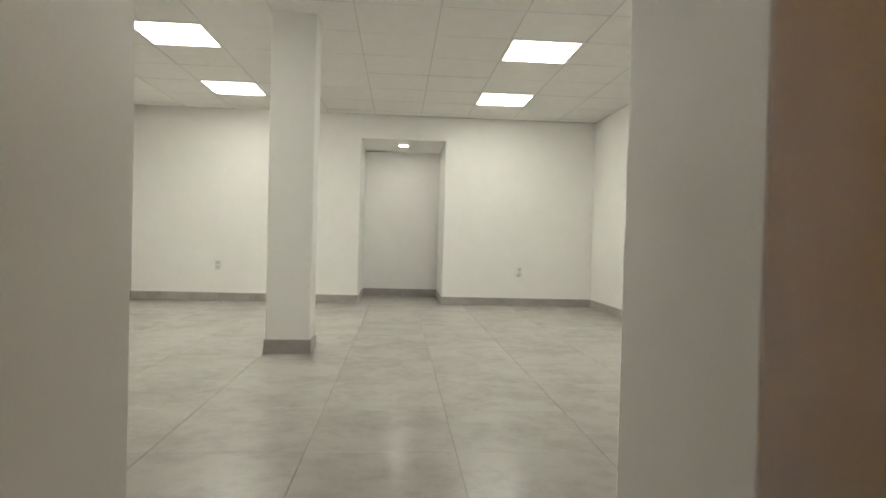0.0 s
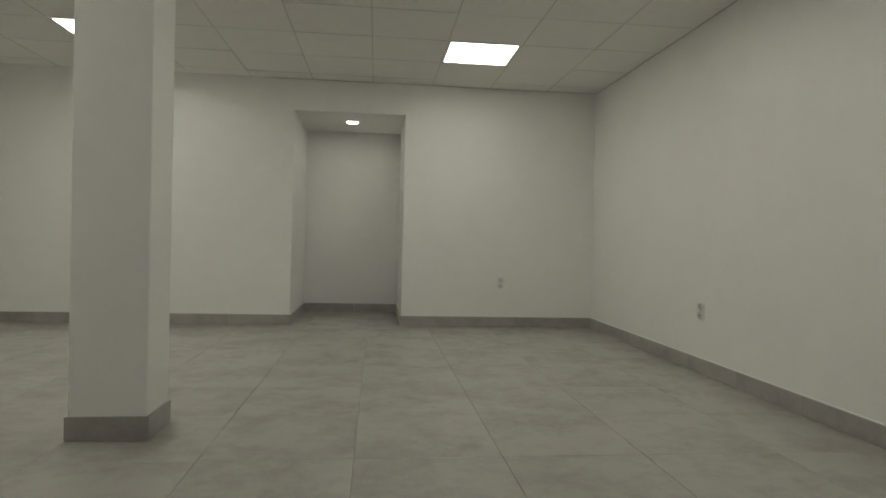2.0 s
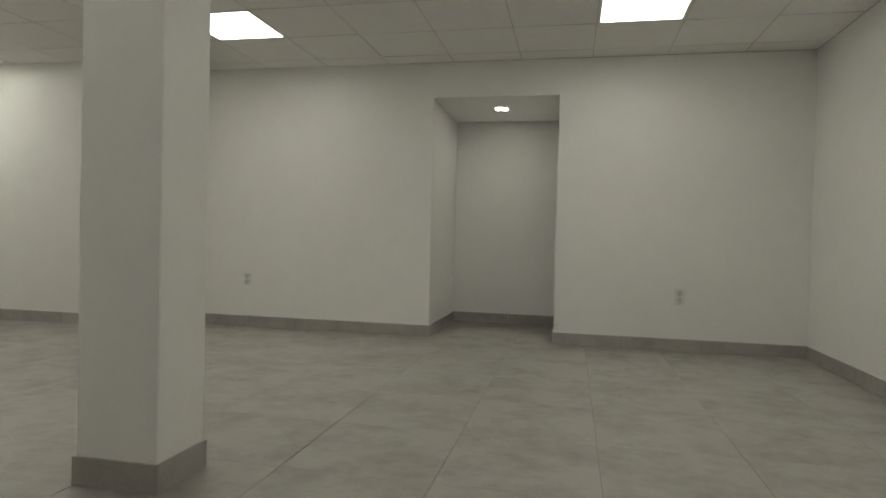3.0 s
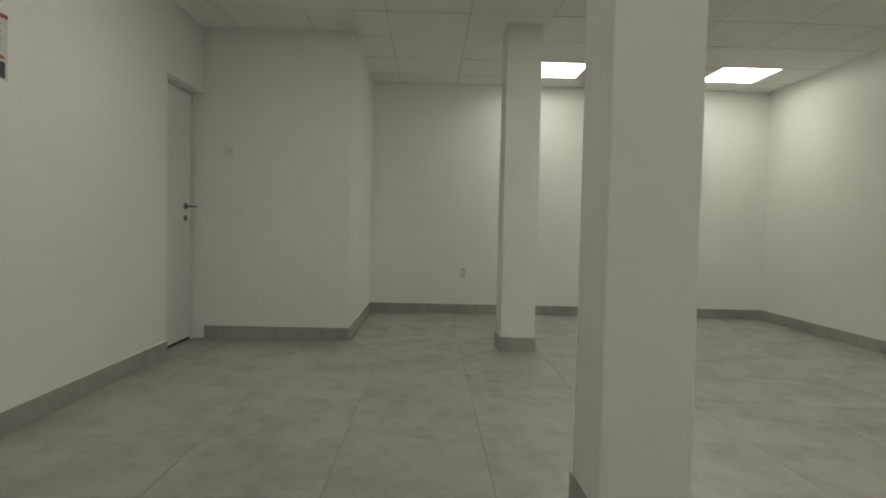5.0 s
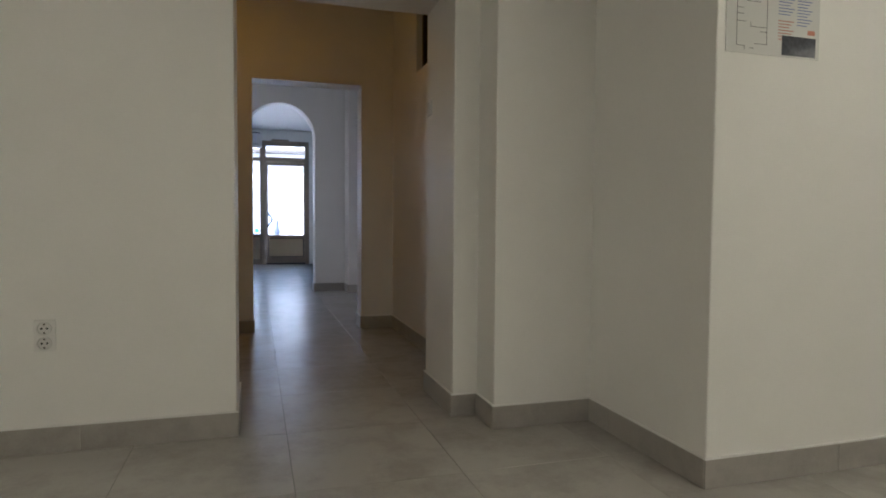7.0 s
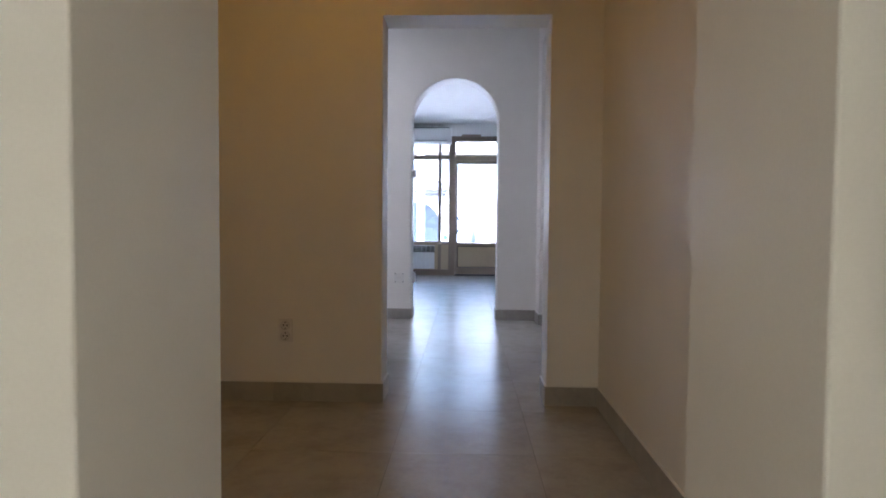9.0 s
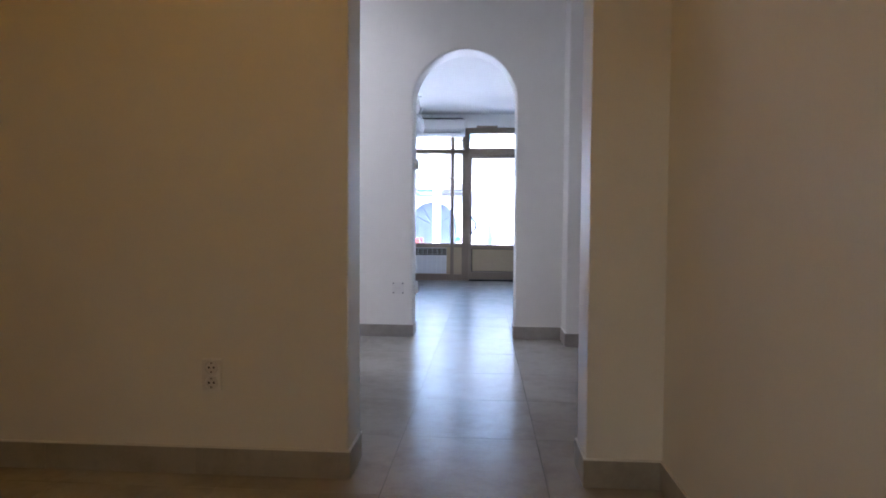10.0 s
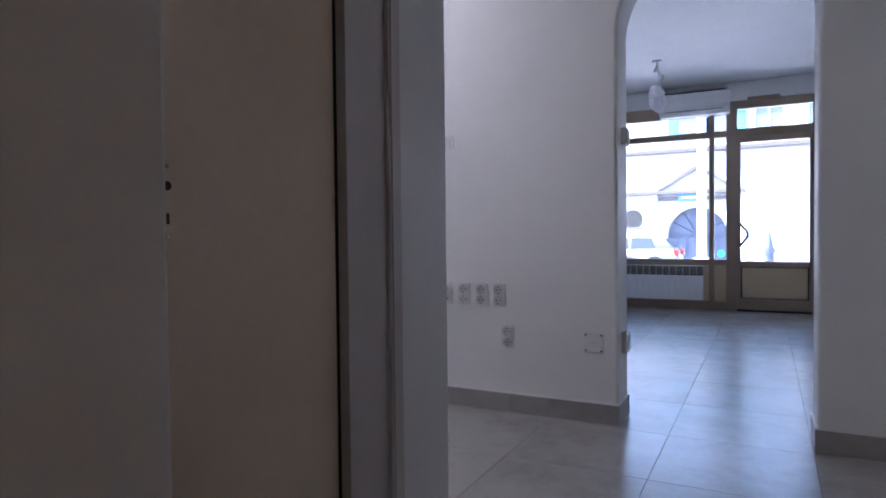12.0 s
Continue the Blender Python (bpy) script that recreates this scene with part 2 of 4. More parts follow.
setting("wall_entry", prism([(0.207, 0.586), (XR, 0.586), (XR, 1.068), (0.207, 1.068)], 0, TOP, 0.006), PLASTER, "thick white painted wall beside the passage", "wall")
setting("wall_entry_header", box(-0.77, 0.5845, 2.02, 0.219, 1.0695, TOP), PLASTER, "white plaster lintel over the passage", "wall")

# vestibule
bm = bmesh.new()
face = bm.faces.new([bm.verts.new((-1.013, y, z)) for y, z in ((-1.427, 0), (0.586, 0), (0.586, TOP), (-0.385, TOP), (-0.385, 2.62), (-0.05, 2.62),
                     (-0.05, 2.012), (-0.635, 2.012), (-0.635, 2.62), (-0.386, 2.62), (-0.386, TOP), (-1.427, TOP))])
pulled = bmesh.ops.extrude_face_region(bm, geom=[face])
bmesh.ops.translate(bm, verts=[g for g in pulled["geom"] if isinstance(g, bmesh.types.BMVert)], vec=(-0.287, 0, 0))
setting("wall_vestibule", bm, PLASTER, "painted vestibule wall with a high window", "wall")
setting("wall_vestibule_end", box(2.2, -4.355, 0, 2.5, 0.586, TOP), PLASTER, "plain white painted end wall", "wall")
setting("wall_passage", prism([(0.145, -1.645), (2.2, -1.645), (2.2, -1.427), (0.145, -1.427)], 0, TOP, 0.006), PLASTER, "white painted wall beside the second passage", "wall")
setting("wall_passage_2", prism([(-1.3, -1.645), (-0.738, -1.645), (-0.738, -1.427), (-1.3, -1.427)], 0, TOP, 0.006), PLASTER, "white painted short wall of the second passage", "wall")
setting("wall_passage_header", box(-0.75, -1.6465, 2.062, 0.157, -1.4255, TOP), PLASTER, "white lintel over the second passage", "wall")

# room with the arch
setting("wall_radiator", box(-1.45, -4.6, 0, -1.19, -1.645, TOP), PLASTER, "white painted wall behind the radiator", "wall")
setting("pillar", prism([(-1.19, -4.355), (-1.006, -4.355), (-1.006, -4.06), (-1.19, -4.06)], 0, 2.68, 0.008), PLASTER, "white plastered pillar beside the arch", "pillar")
setting("beam", box(-1.19, -4.355, 2.68, -1.006, -1.645, TOP), PLASTER, "white plastered boxed beam", "beam")
bm = prism([(0.485, -2.94), (0.74, -2.94), (0.74, -2.595), (0.485, -2.595)], 0, TOP, 0.006)
add_box(bm, 0.485, -2.595, 2.06, 0.74, -1.645, TOP)
setting("wall_closet", bm, PLASTER, "white painted wall round the closet door", "wall")
setting("wall_closet_back", box(0.74, -2.94, 0, 0.95, -1.645, TOP), PLASTER, "plain wall behind the closet door", "wall")

AX, AR, AS = -0.181, 0.431, 1.985


def arch_wall():
    """The wall with the round arch, its arch edge softly rounded."""
    bm = bmesh.new()
    n = 40
    pts = [(AX + AR, 0.0)] + [(AX + AR * math.cos(math.pi * k / n), AS + AR * math.sin(math.pi * k / n)) for k in range(n + 1)] + [(AX - AR, 0.0)]
    outline = [(2.2, 0.0), (2.2, TOP), (-1.19, TOP), (-1.19, 0.0)]
    ring = pts[::-1] + outline
    f = bm.faces.new([bm.verts.new((x, -4.355, z)) for x, z in ring])
    up = bmesh.ops.extrude_face_region(bm, geom=[f])
    bmesh.ops.translate(bm, verts=[g for g in up["geom"] if isinstance(g, bmesh.types.BMVert)], vec=(0, -0.245, 0))
    def inner(v):
        return -1.0 < v.co.x < 1.0
    edges = [e for e in bm.edges if inner(e.verts[0]) and inner(e.verts[1]) and abs(e.verts[0].co.y - e.verts[1].co.y) < 1e-4
             and max(e.verts[0].co.z, e.verts[1].co.z) > 0.01 and not (e.verts[0].co.z < 0.01 and e.verts[1].co.z < 0.01)]
    bmesh.ops.bevel(bm, geom=edges, offset=0.018, segments=4, affect="EDGES", profile=0.5)
    return bm


setting("wall_arch", arch_wall(), PLASTER, "white plaster wall with a round arch", "wall")

# shop room
setting("wall_shop_right", box(-1.45, -9.75, 0, -1.19, -4.6, TOP), PLASTER, "plain white painted shop wall", "wall")
setting("wall_shop_left", box(2.5, -9.75, 0, 2.75, -4.355, TOP), PLASTER, "plain white painted shop wall", "wall")
bm = box(-1.19, -9.75, 0, -0.97, -9.55, TOP)
add_box(bm, 1.95, -9.75, 0, 2.5, -9.55, TOP)
add_box(bm, -0.97, -9.75, 2.575, 1.95, -9.55, TOP)
setting("wall_front", bm, PLASTER, "white painted wall above the shop front", "wall")
setting("roof", box(-6.4, -9.75, TOP, 2.9, 9.5, TOP + 0.25), STUCCO, "plain slab over all the rooms", "roof")


# ceilings
def grid_ceiling():
    """Suspended ceiling: square mineral panels, each hung a little off level, in one mesh."""
    bm = bmesh.new()
    rng = random.Random(4)
    leds = {(0, 0), (0, 3), (-5, 0), (-5, 3), (-10, 0), (-10, 3), (0, -3), (-5, -3)}
    for i in range(-11, 4):
        for j in range(-7, 7):
            x, y = 0.605 + 0.6 * i, 4.72 + 0.6 * j
            if (i, j) in leds or y + 0.6 < 1.0 or y > 8.1 or x + 0.6 < -5.9:
                continue
            first = len(bm.verts)
            add_box(bm, x + 0.003, y + 0.003, CEIL, x + 0.597, y + 0.597, CEIL + 0.012)
            bm.verts.ensure_lookup_table()
            tx, ty, lift = rng.uniform(-0.004, 0.004), rng.uniform(-0.004, 0.004), rng.uniform(0.0, 0.002)
            for v in bm.verts[first:]:
                v.co.z += lift + (v.co.x - x - 0.3) * tx + (v.co.y - y - 0.3) * ty
    return bm


def joint_strips(along_x):
    """Thin strips between the panels; their grey paints the shadow lines of the joints."""
    bm = bmesh.new()
    if along_x:
        for j in range(-6, 7):
            add_box(bm, -5.9, 4.72 + 0.6 * j - 0.0025, CEIL + 0.0005, 2.5, 4.72 + 0.6 * j + 0.0025, CEIL + 0.006)
    else:
        for i in range(-10, 4):
            add_box(bm, 0.605 + 0.6 * i - 0.003, 0.9, CEIL - 0.0008, 0.605 + 0.6 * i + 0.003, 8.2, CEIL + 0.006)
    return bm


ceil = setting("ceiling", grid_ceiling(), CEILING, "suspended ceiling of white square mineral panels", "ceiling")
part("backing", box(-5.9, 0.9, CEIL + 0.018, 2.5, 8.2, CEIL + 0.03), GAP, ceil)
part("joint_strip", joint_strips(True), JOINTSHADE, ceil, "thin grey strips painting the shaded panel joints")
part("joint_strip", joint_strips(False), JOINTSHADE, ceil, "thin grey strips painting the shaded panel joints")
# Dark strips paint the shadow line where the ceiling meets the walls.
bm = box(XR - 0.004, 1.068, CEIL - 0.0015, XR, YB, CEIL - 0.0005)
add_box(bm, -1.0, YB - 0.004, CEIL - 0.0015, XR - 0.004, YB, CEIL - 0.0005)
setting("trim", bm, GAP, "thin dark strip painting the shadow line between ceiling and wall", "trim")
setting("ceiling_bulkhead", box(-4.068, 2.062, CEIL - 0.012, -1.36, 2.285, CEIL + 0.05), CEILPAINT, "narrow plain plasterboard band along the wall", "ceiling")
setting("ceiling_vestibule", box(-1.2, -1.45, 2.72, 2.3, 0.6, 2.78), CEILPAINT, "plain white vestibule ceiling", "ceiling")
setting("ceiling_arch_room", box(-1.2, -4.4, 2.93, 2.3, -1.6, 2.99), CEILPAINT, "plain white plaster ceiling", "ceiling")
setting("ceiling_shop", box(-1.2, -9.65, 2.80, 2.6, -4.5, 2.86), CEILPAINT, "plain white shop ceiling", "ceiling")


# ---- columns ----
def column(x0, y0, x1, y1, label):
    c = thing("column", pose((x0 + x1) / 2, (y0 + y1) / 2, 0), label, "column", "columns of the large room", "structure")
    a, b = (x1 - x0) / 2, (y1 - y0) / 2
    part("shaft", prism([(-a, -b), (a, -b), (a, b), (-a, b)], 0, CEIL + 0.02, 0.006), PLASTER, c)
    for k, (px, py, qx, qy) in enumerate(((-a - 0.009, -b - 0.009, a + 0.009, -b), (-a - 0.009, b, a + 0.009, b + 0.009), (-a - 0.009, -b, -a, b), (a, -b, a + 0.009, b))):
        part("skirting_tile", box(px, py, 0.001, qx, qy, 0.102, 0.0012), SKIRT, c, "grey porcelain skirting tile")
    bm = bmesh.new()
    t = 0.022
    for px, py, qx, qy in ((-a - t, -b - t, a + t, -b), (-a - t, b, a + t, b + t), (-a - t, -b, -a, b), (a, -b, a + t, b)):
        add_box(bm, px, py, CEIL - 0.003, qx, qy, CEIL + 0.004)
    part("ceiling_angle", bm, PLASTIC, c, "white metal angle trim")
    return c


column(-1.195, 4.366, -0.875, 4.634, "square white plastered column with grey skirting")
column(-4.095, 4.413, -3.776, 4.676, "square white plastered column near the end wall")


# ---- lamps ----
def led_panel(x, y):
    p = thing("ceiling_light", pose(x, y, CEIL), "square white recessed LED panel, switched on", "ceiling light", "LED panels of the large room")
    bm = bmesh.new()
    for a, b, c, d in ((-0.2975, -0.2975, 0.2975, -0.274), (-0.2975, 0.274, 0.2975, 0.2975), (-0.2975, -0.274, -0.274, 0.274), (0.274, -0.274, 0.2975, 0.274)):
        add_box(bm, a, b, -0.001, c, d, 0.012, 0.001)
    part("frame", bm, PLASTIC, p, "thin white metal frame")
    part("diffuser", box(-0.274, -0.274, 0.001, 0.274, 0.274, 0.008), LED, p, "bright white diffuser")
    return p


first = led_panel(0.905, 5.02)
for x, y in ((0.905, 6.82), (-2.095, 5.02), (-2.095, 6.82), (-5.095, 5.02), (-5.095, 6.82), (0.905, 3.22), (-2.095, 3.22)):
    copy_thing(first, pose(x, y, CEIL))

niche = thing("downlight", pose(-0.216, 8.42, 2.149), "small square niche downlight, switched on", "downlight")
bm = bmesh.new()
for a, b, c, d in ((-0.07, -0.07, 0.07, -0.056), (-0.07, 0.056, 0.07, 0.07), (-0.07, -0.056, -0.056, 0.056), (0.056, -0.056, 0.07, 0.056)):
    add_box(bm, a, b, -0.012, c, d, 0, 0.002)
part("frame", bm, PLASTIC, niche)
part("diffuser", box(-0.056, -0.056, -0.009, 0.056, 0.056, -0.001), SPOTGLOW, niche, "bright warm-white diffuser")

vest = thing("ceiling_lamp", pose(0.42, -0.38, 2.72), "round flush vestibule lamp with warm light", "ceiling lamp")
part("base", tube((0, 0, -0.02), (0, 0, 0), 0.11, 32), PLASTIC, vest)
part("diffuser", tube((0, 0, -0.055), (0, 0, -0.02), 0.075, 32, 0.10), WARM, vest, "warm glowing diffuser")


# Added fill light: these lamps stay out of view and only brighten the arch room.
def cool_fill_lamp(x, y):
    p = thing("ceiling_lamp", pose(x, y, 2.93), "unseen square cool-white lamp added to light the arch room", "ceiling lamp", "lamps of the arch room")
    part("base", box(-0.15, -0.15, -0.03, 0.15, 0.15, 0, 0.004), PLASTIC, p)
    part("diffuser", box(-0.135, -0.135, -0.04, 0.135, 0.135, -0.03, 0.003), COOL, p, "cool-white glowing face of the added lamp")
    return p


copy_thing(cool_fill_lamp(1.55, -3.25), pose(1.95, -3.25, 2.93))


# ---- doors ----
def lever_handle(parent, x, y, z, way, out):
    """A lever on a round rose and a cylinder rose below; out is the door's front, way the lever's direction along x."""
    h = part("handle", tube((x, y, z), (x, y + 0.012 * out, z), 0.026, 24), STEEL, parent, "brushed steel lever handle")
    bm = add_tube(tube((x, y, z), (x, y + 0.05 * out, z), 0.009), (x, y + 0.045 * out, z), (x + way * 0.095, y + 0.05 * out, z), 0.0085)
    part("lever", bm, STEEL, h, "", True)
    part("lock_rose", tube((x, y, z - 0.09), (x, y + 0.01 * out, z - 0.09), 0.026, 24), STEEL, parent, "round steel lock rose")
    part("cylinder", box(x - 0.007, y, z - 0.105, x + 0.007, y + 0.02 * out, z - 0.078, 0.003), STEEL, parent)
    return h


d1 = thing("door_1", pose(-3.71, 1.975, 0), "closed flush white door in a deep reveal", "door", "", "structure")
part("leaf", box(-0.315, -0.04, 0.02, 0.305, 0.0, 1.92, 0.002), DOORPAINT, d1, "flush white lacquered leaf")
part("jamb", box(-0.332, -0.06, 0, -0.318, 0.02, 1.938, 0.002), DOORPAINT, d1)
part("jamb", box(0.307, -0.06, 0, 0.319, 0.02, 1.938, 0.002), DOORPAINT, d1)
part("head_jamb", box(-0.318, -0.06, 1.923, 0.307, 0.02, 1.938, 0.002), DOORPAINT, d1)
# A black strip stands in for the shade under the leaf.
part("threshold_shade", box(-0.318, -0.035, 0.0005, 0.307, -0.003, 0.019), DARK, d1, "black strip painting the shade under the leaf")
lever_handle(d1, -0.205, 0.0, 1.045, -1, 1)
setting("wall_behind_door", box(-4.068, 1.3, 0, -3.39, 1.88, TOP), PLASTER, "plain wall behind the closed door", "wall")

d2 = thing("door_2", pose(0.515, -2.105, 0), "closed cream-painted old closet door", "door", "", "structure")
part("leaf", box(0.0, -0.304, 0.01, 0.04, 0.32, 2.0, 0.002), OLDPAINT, d2, "satin cream-painted leaf")
part("frame", box(-0.029, -0.488, 0, 0.10, -0.314, 2.06, 0.002), CASING, d2, "broad white-painted frame post")
part("frame", box(-0.029, 0.324, 0, 0.10, 0.458, 2.06, 0.004), CASING, d2)
part("head_frame", box(-0.029, -0.3135, 2.006, 0.10, 0.324, 2.06, 0.004), CASING, d2)
# A black strip stands in for the shade in the hinge-side gap.
part("gap_shade", box(-0.001, -0.3136, 0.02, 0.03, -0.3044, 2.0), DARK, d2, "black strip painting the shaded gap beside the leaf")
part("casing", box(-0.042, -0.545, 0, -0.0305, -0.485, 2.11, 0.004), CASING, d2, "moulded white casing")
part("casing_bead", box(-0.047, -0.505, 0, -0.042, -0.492, 2.11, 0.002), CASING, d2)
part("hinge", tube((-0.006, -0.3105, 0.22), (-0.006, -0.3105, 0.32), 0.008), CASING, d2, "painted steel hinge")
part("hinge", tube((-0.006, -0.3105, 1.62), (-0.006, -0.3105, 1.72), 0.008), CASING, d2, "painted steel hinge")
plate = part("lock_plate", box(-0.003, 0.160, 0.97, 0.0, 0.185, 1.115, 0.001), OLDPAINT, d2, "painted-over lock plate without a handle")
part("spindle_hole", tube((-0.005, 0.1725, 1.07), (-0.002, 0.1725, 1.07), 0.008), DARK, plate)
part("keyhole", box(-0.005, 0.170, 1.003, -0.0025, 0.175, 1.022), DARK, plate)
part("screw", tube((-0.005, 0.1725, 1.105), (-0.002, 0.1725, 1.105), 0.004, 8), STEEL, plate)
part("screw", tube((-0.005, 0.1725, 0.982), (-0.002, 0.1725, 0.982), 0.004, 8), STEEL, plate)

# high window of the vestibule
w2 = thing("window_2", pose(-1.115, -0.3425, 2.012), "small high window with a dark brown frame", "window", "", "structure")
for a, b, c, d in ((-0.2915, 0.001, -0.248, 0.607), (0.248, 0.001, 0.2915, 0.607), (-0.248, 0.001, 0.248, 0.045), (-0.248, 0.563, 0.248, 0.607)):
    part("window_frame", box(0.0, a, b, 0.06, c, d, 0.004), BROWNWOOD, w2, "dark brown wooden frame")
part("pane", box(0.02, -0.248, 0.045, 0.026, 0.248, 0.563), DARKGLASS, w2, "dark unlit glass")

# ---- shop front ----
YS = -9.61
sw = thing("window_1", pose(0, YS, 0), "bronze aluminium shop window facing the street", "window", "", "structure")
for a, b, c, d in ((1.86, 0, 1.95, 2.575), (0.165, 0, 0.225, 2.506), (-0.0365, 0, 0.03, 2.575)):
    part("post", box(a, -0.04, b, c, 0.03, d, 0.004), ALU, sw)
for a, c in ((0.225, 1.86), (0.03, 0.165)):
    part("sill_rail", box(a, -0.04, 0.565, c, 0.03, 0.635, 0.004), ALU, sw)
    part("transom", box(a, -0.04, 2.145, c, 0.03, 2.225, 0.004), ALU, sw)
    part("head_rail", box(a, -0.04, 2.42, c, 0.03, 2.505, 0.004), ALU, sw)
    part("bottom_rail", box(a, -0.04, 0.0, c, 0.03, 0.11, 0.004), ALU, sw)
    part("infill_panel", box(a - 0.01, -0.02, 0.1, c + 0.01, 0.005, 0.575), PANEL, sw, "beige infill panel")
    for z0, z1 in ((0.635, 2.145), (2.225, 2.42)):
        p = part("pane", box(a - 0.01, -0.008, z0 - 0.01, c + 0.01, -0.002, z1 + 0.01), PANE, sw, "clear glass pane")
        p.visible_shadow = False
part("head_cover", box(0.02, -0.036, 2.5, 1.95, 0.02, 2.58, 0.004), ALU, sw)

d3 = thing("door_3", pose(-0.455, YS, 0), "glazed bronze aluminium street door, closed", "door", "", "structure")
part("frame_post", box(0.362, -0.05, 0, 0.4215, 0.035, 2.575, 0.004), ALU, d3)
part("frame_post", box(-0.515, -0.05, 0, -0.435, 0.035, 2.575, 0.004), ALU, d3)
part("frame_head", box(-0.435, -0.05, 2.475, 0.362, 0.035, 2.575, 0.004), ALU, d3)
part("transom", box(-0.435, -0.05, 2.135, 0.362, 0.035, 2.235, 0.004), ALU, d3)
p = part("transom_pane", box(-0.445, -0.008, 2.225, 0.372, -0.002, 2.485), PANE, d3, "clear glass pane")
p.visible_shadow = False
leaf = part("leaf", box(0.322, -0.03, 0.03, 0.36, 0.045, 2.13, 0.004), ALU, d3, "bronze aluminium leaf frame")
part("leaf_stile", box(-0.433, -0.03, 0.03, -0.405, 0.045, 2.13, 0.004), ALU, leaf)
part("leaf_rail", box(-0.405, -0.03, 2.065, 0.322, 0.045, 2.13, 0.004), ALU, leaf)
part("leaf_rail", box(-0.405, -0.03, 0.545, 0.322, 0.045, 0.615, 0.004), ALU, leaf)
part("leaf_rail", box(-0.405, -0.03, 0.03, 0.322, 0.045, 0.155, 0.004), ALU, leaf)
part("door_panel", box(-0.39, -0.015, 0.165, 0.307, 0.02, 0.535, 0.006), PANEL, leaf, "beige infill panel")
part("panel_gasket", box(-0.415, -0.012, 0.145, 0.332, 0.006, 0.555), DARK, leaf)
p = part("door_pane", box(-0.415, -0.008, 0.605, 0.332, -0.002, 2.075), PANE, leaf, "clear glass pane")
p.visible_shadow = False
part("threshold", box(-0.435, -0.06, 0.0, 0.362, 0.06, 0.026, 0.004), DARK, d3, "dark threshold strip")
bm = add_tube(tube((0.34, 0.05, 1.09), (0.245, 0.085, 0.965), 0.014), (0.245, 0.085, 0.965), (0.245, 0.085, 0.915), 0.014)
add_tube(bm, (0.245, 0.085, 0.915), (0.34, 0.05, 0.785), 0.014)
part("pull_handle", bm, IRON, leaf, "bent dark pull handle", True)
part("door_closer", box(-0.1, 0.037, 2.565, 0.25, 0.075, 2.605, 0.006), ALU, d3, "dark door closer bar")


# ---- small fittings; each is built facing -y and turned to its wall ----
FACE = {"-y": 0, "+x": 90, "+y": 180, "-x": -90}


def on_wall(x, y, z, way):
    return pose(x, y, z, 0, 0, FACE[way])


def double_socket(m, label="white double power socket on the wall"):
    s = thing("power_socket", m, label, "socket", "double power sockets")
    part("plate", box(-0.038, -0.011, -0.062, 0.038, 0, 0.062, 0.004), PLASTIC, s, "white plastic cover plate")
    for z in (0.029, -0.029):
        bm = bmesh.new()
        n = 24
        ring = []
        for r, y in ((0.0265, -0.0115), (0.0265, -0.019), (0.0235, -0.019), (0.0215, -0.0118), (0.0, -0.0118)):
            ring.append([bm.verts.new((r * math.cos(2 * math.pi * k / n), y, z + r * math.sin(2 * math.pi * k / n))) for k in range(n)] if r else [bm.verts.new((0, y, z))])
        for a, b in zip(ring, ring[1:]):
            for k in range(n):
                bm.faces.new((a[k], a[(k + 1) % n], b[(k + 1) % n], b[k]) if len(b) > 1 else (a[k], a[(k + 1) % n], b[0]))
        cup = part("outlet", bm, PLASTICD, s, "round recessed outlet")
        for x in (-0.0095, 0.0095):
            part("pin_hole", tube((x, -0.0134, z), (x, -0.012, z), 0.0042, 10), DARK, cup)
        for dz in (-0.0165, 0.0165):
            part("earth_clip", box(-0.003, -0.0155, z + dz - 0.003, 0.003, -0.0124, z + dz + 0.003), STEEL, cup)
    return s


sock = double_socket(on_wall(1.361, YB, 0.455, "-y"))
for x, y, z, w in ((-2.56, YB, 0.455, "-y"), (XR, 5.715, 0.43, "-x"), (XR, 3.583, 0.42, "-x"), (XF, 4.23, 0.445, "+x"), (XF, 5.77, 0.445, "+x"),
                   (0.913, 1.068, 0.465, "+y"), (0.667, -1.427, 0.385, "+y"), (1.222, -4.355, 0.642, "+y"), (1.108, -4.355, 0.642, "+y"),
                   (1.0, -4.355, 0.642, "+y"), (0.895, -4.355, 0.642, "+y"), (0.845, -4.355, 0.416, "+y")):
    copy_thing(sock, on_wall(x, y, z, w))


def light_switch(m):
    s = thing("light_switch", m, "white rocker light switch on the wall", "switch", "light switches")
    part("plate", box(-0.041, -0.010, -0.041, 0.041, 0, 0.041, 0.004), PLASTIC, s, "white plastic frame")
    part("rocker", box(-0.027, -0.0145, -0.027, 0.027, -0.0095, 0.027, 0.002), PLASTICD, s, "white rocker key")
    return s


one = light_switch(on_wall(-4.068, 2.265, 1.492, "+x"))
copy_thing(one, on_wall(-0.758, 0.655, 1.515, "+x"))
copy_thing(one, on_wall(1.208, -4.355, 1.505, "+y"))

jb = thing("junction_box_cover", on_wall(0.372, -4.355, 0.415, "+y"), "square white junction box cover with corner screws", "cover plate")
part("plate", box(-0.05, -0.007, -0.05, 0.05, 0, 0.05, 0.003), PLASTIC, jb)
for x in (-0.04, 0.04):
    for z in (-0.04, 0.04):
        part("screw", tube((x, -0.009, z), (x, -0.006, z), 0.005, 10), DARK, jb, "dark corner screw")
part("label_strip", box(-0.022, -0.0076, -0.004, 0.022, -0.0068, 0.004), PLASTICD, jb)
rc = thing("round_cover", on_wall(0.667, -4.355, 0.412, "+y"), "round blank cover painted like the wall", "cover plate")
part("disc", tube((0, -0.004, 0), (0, 0, 0), 0.042, 32), PLASTER, rc)
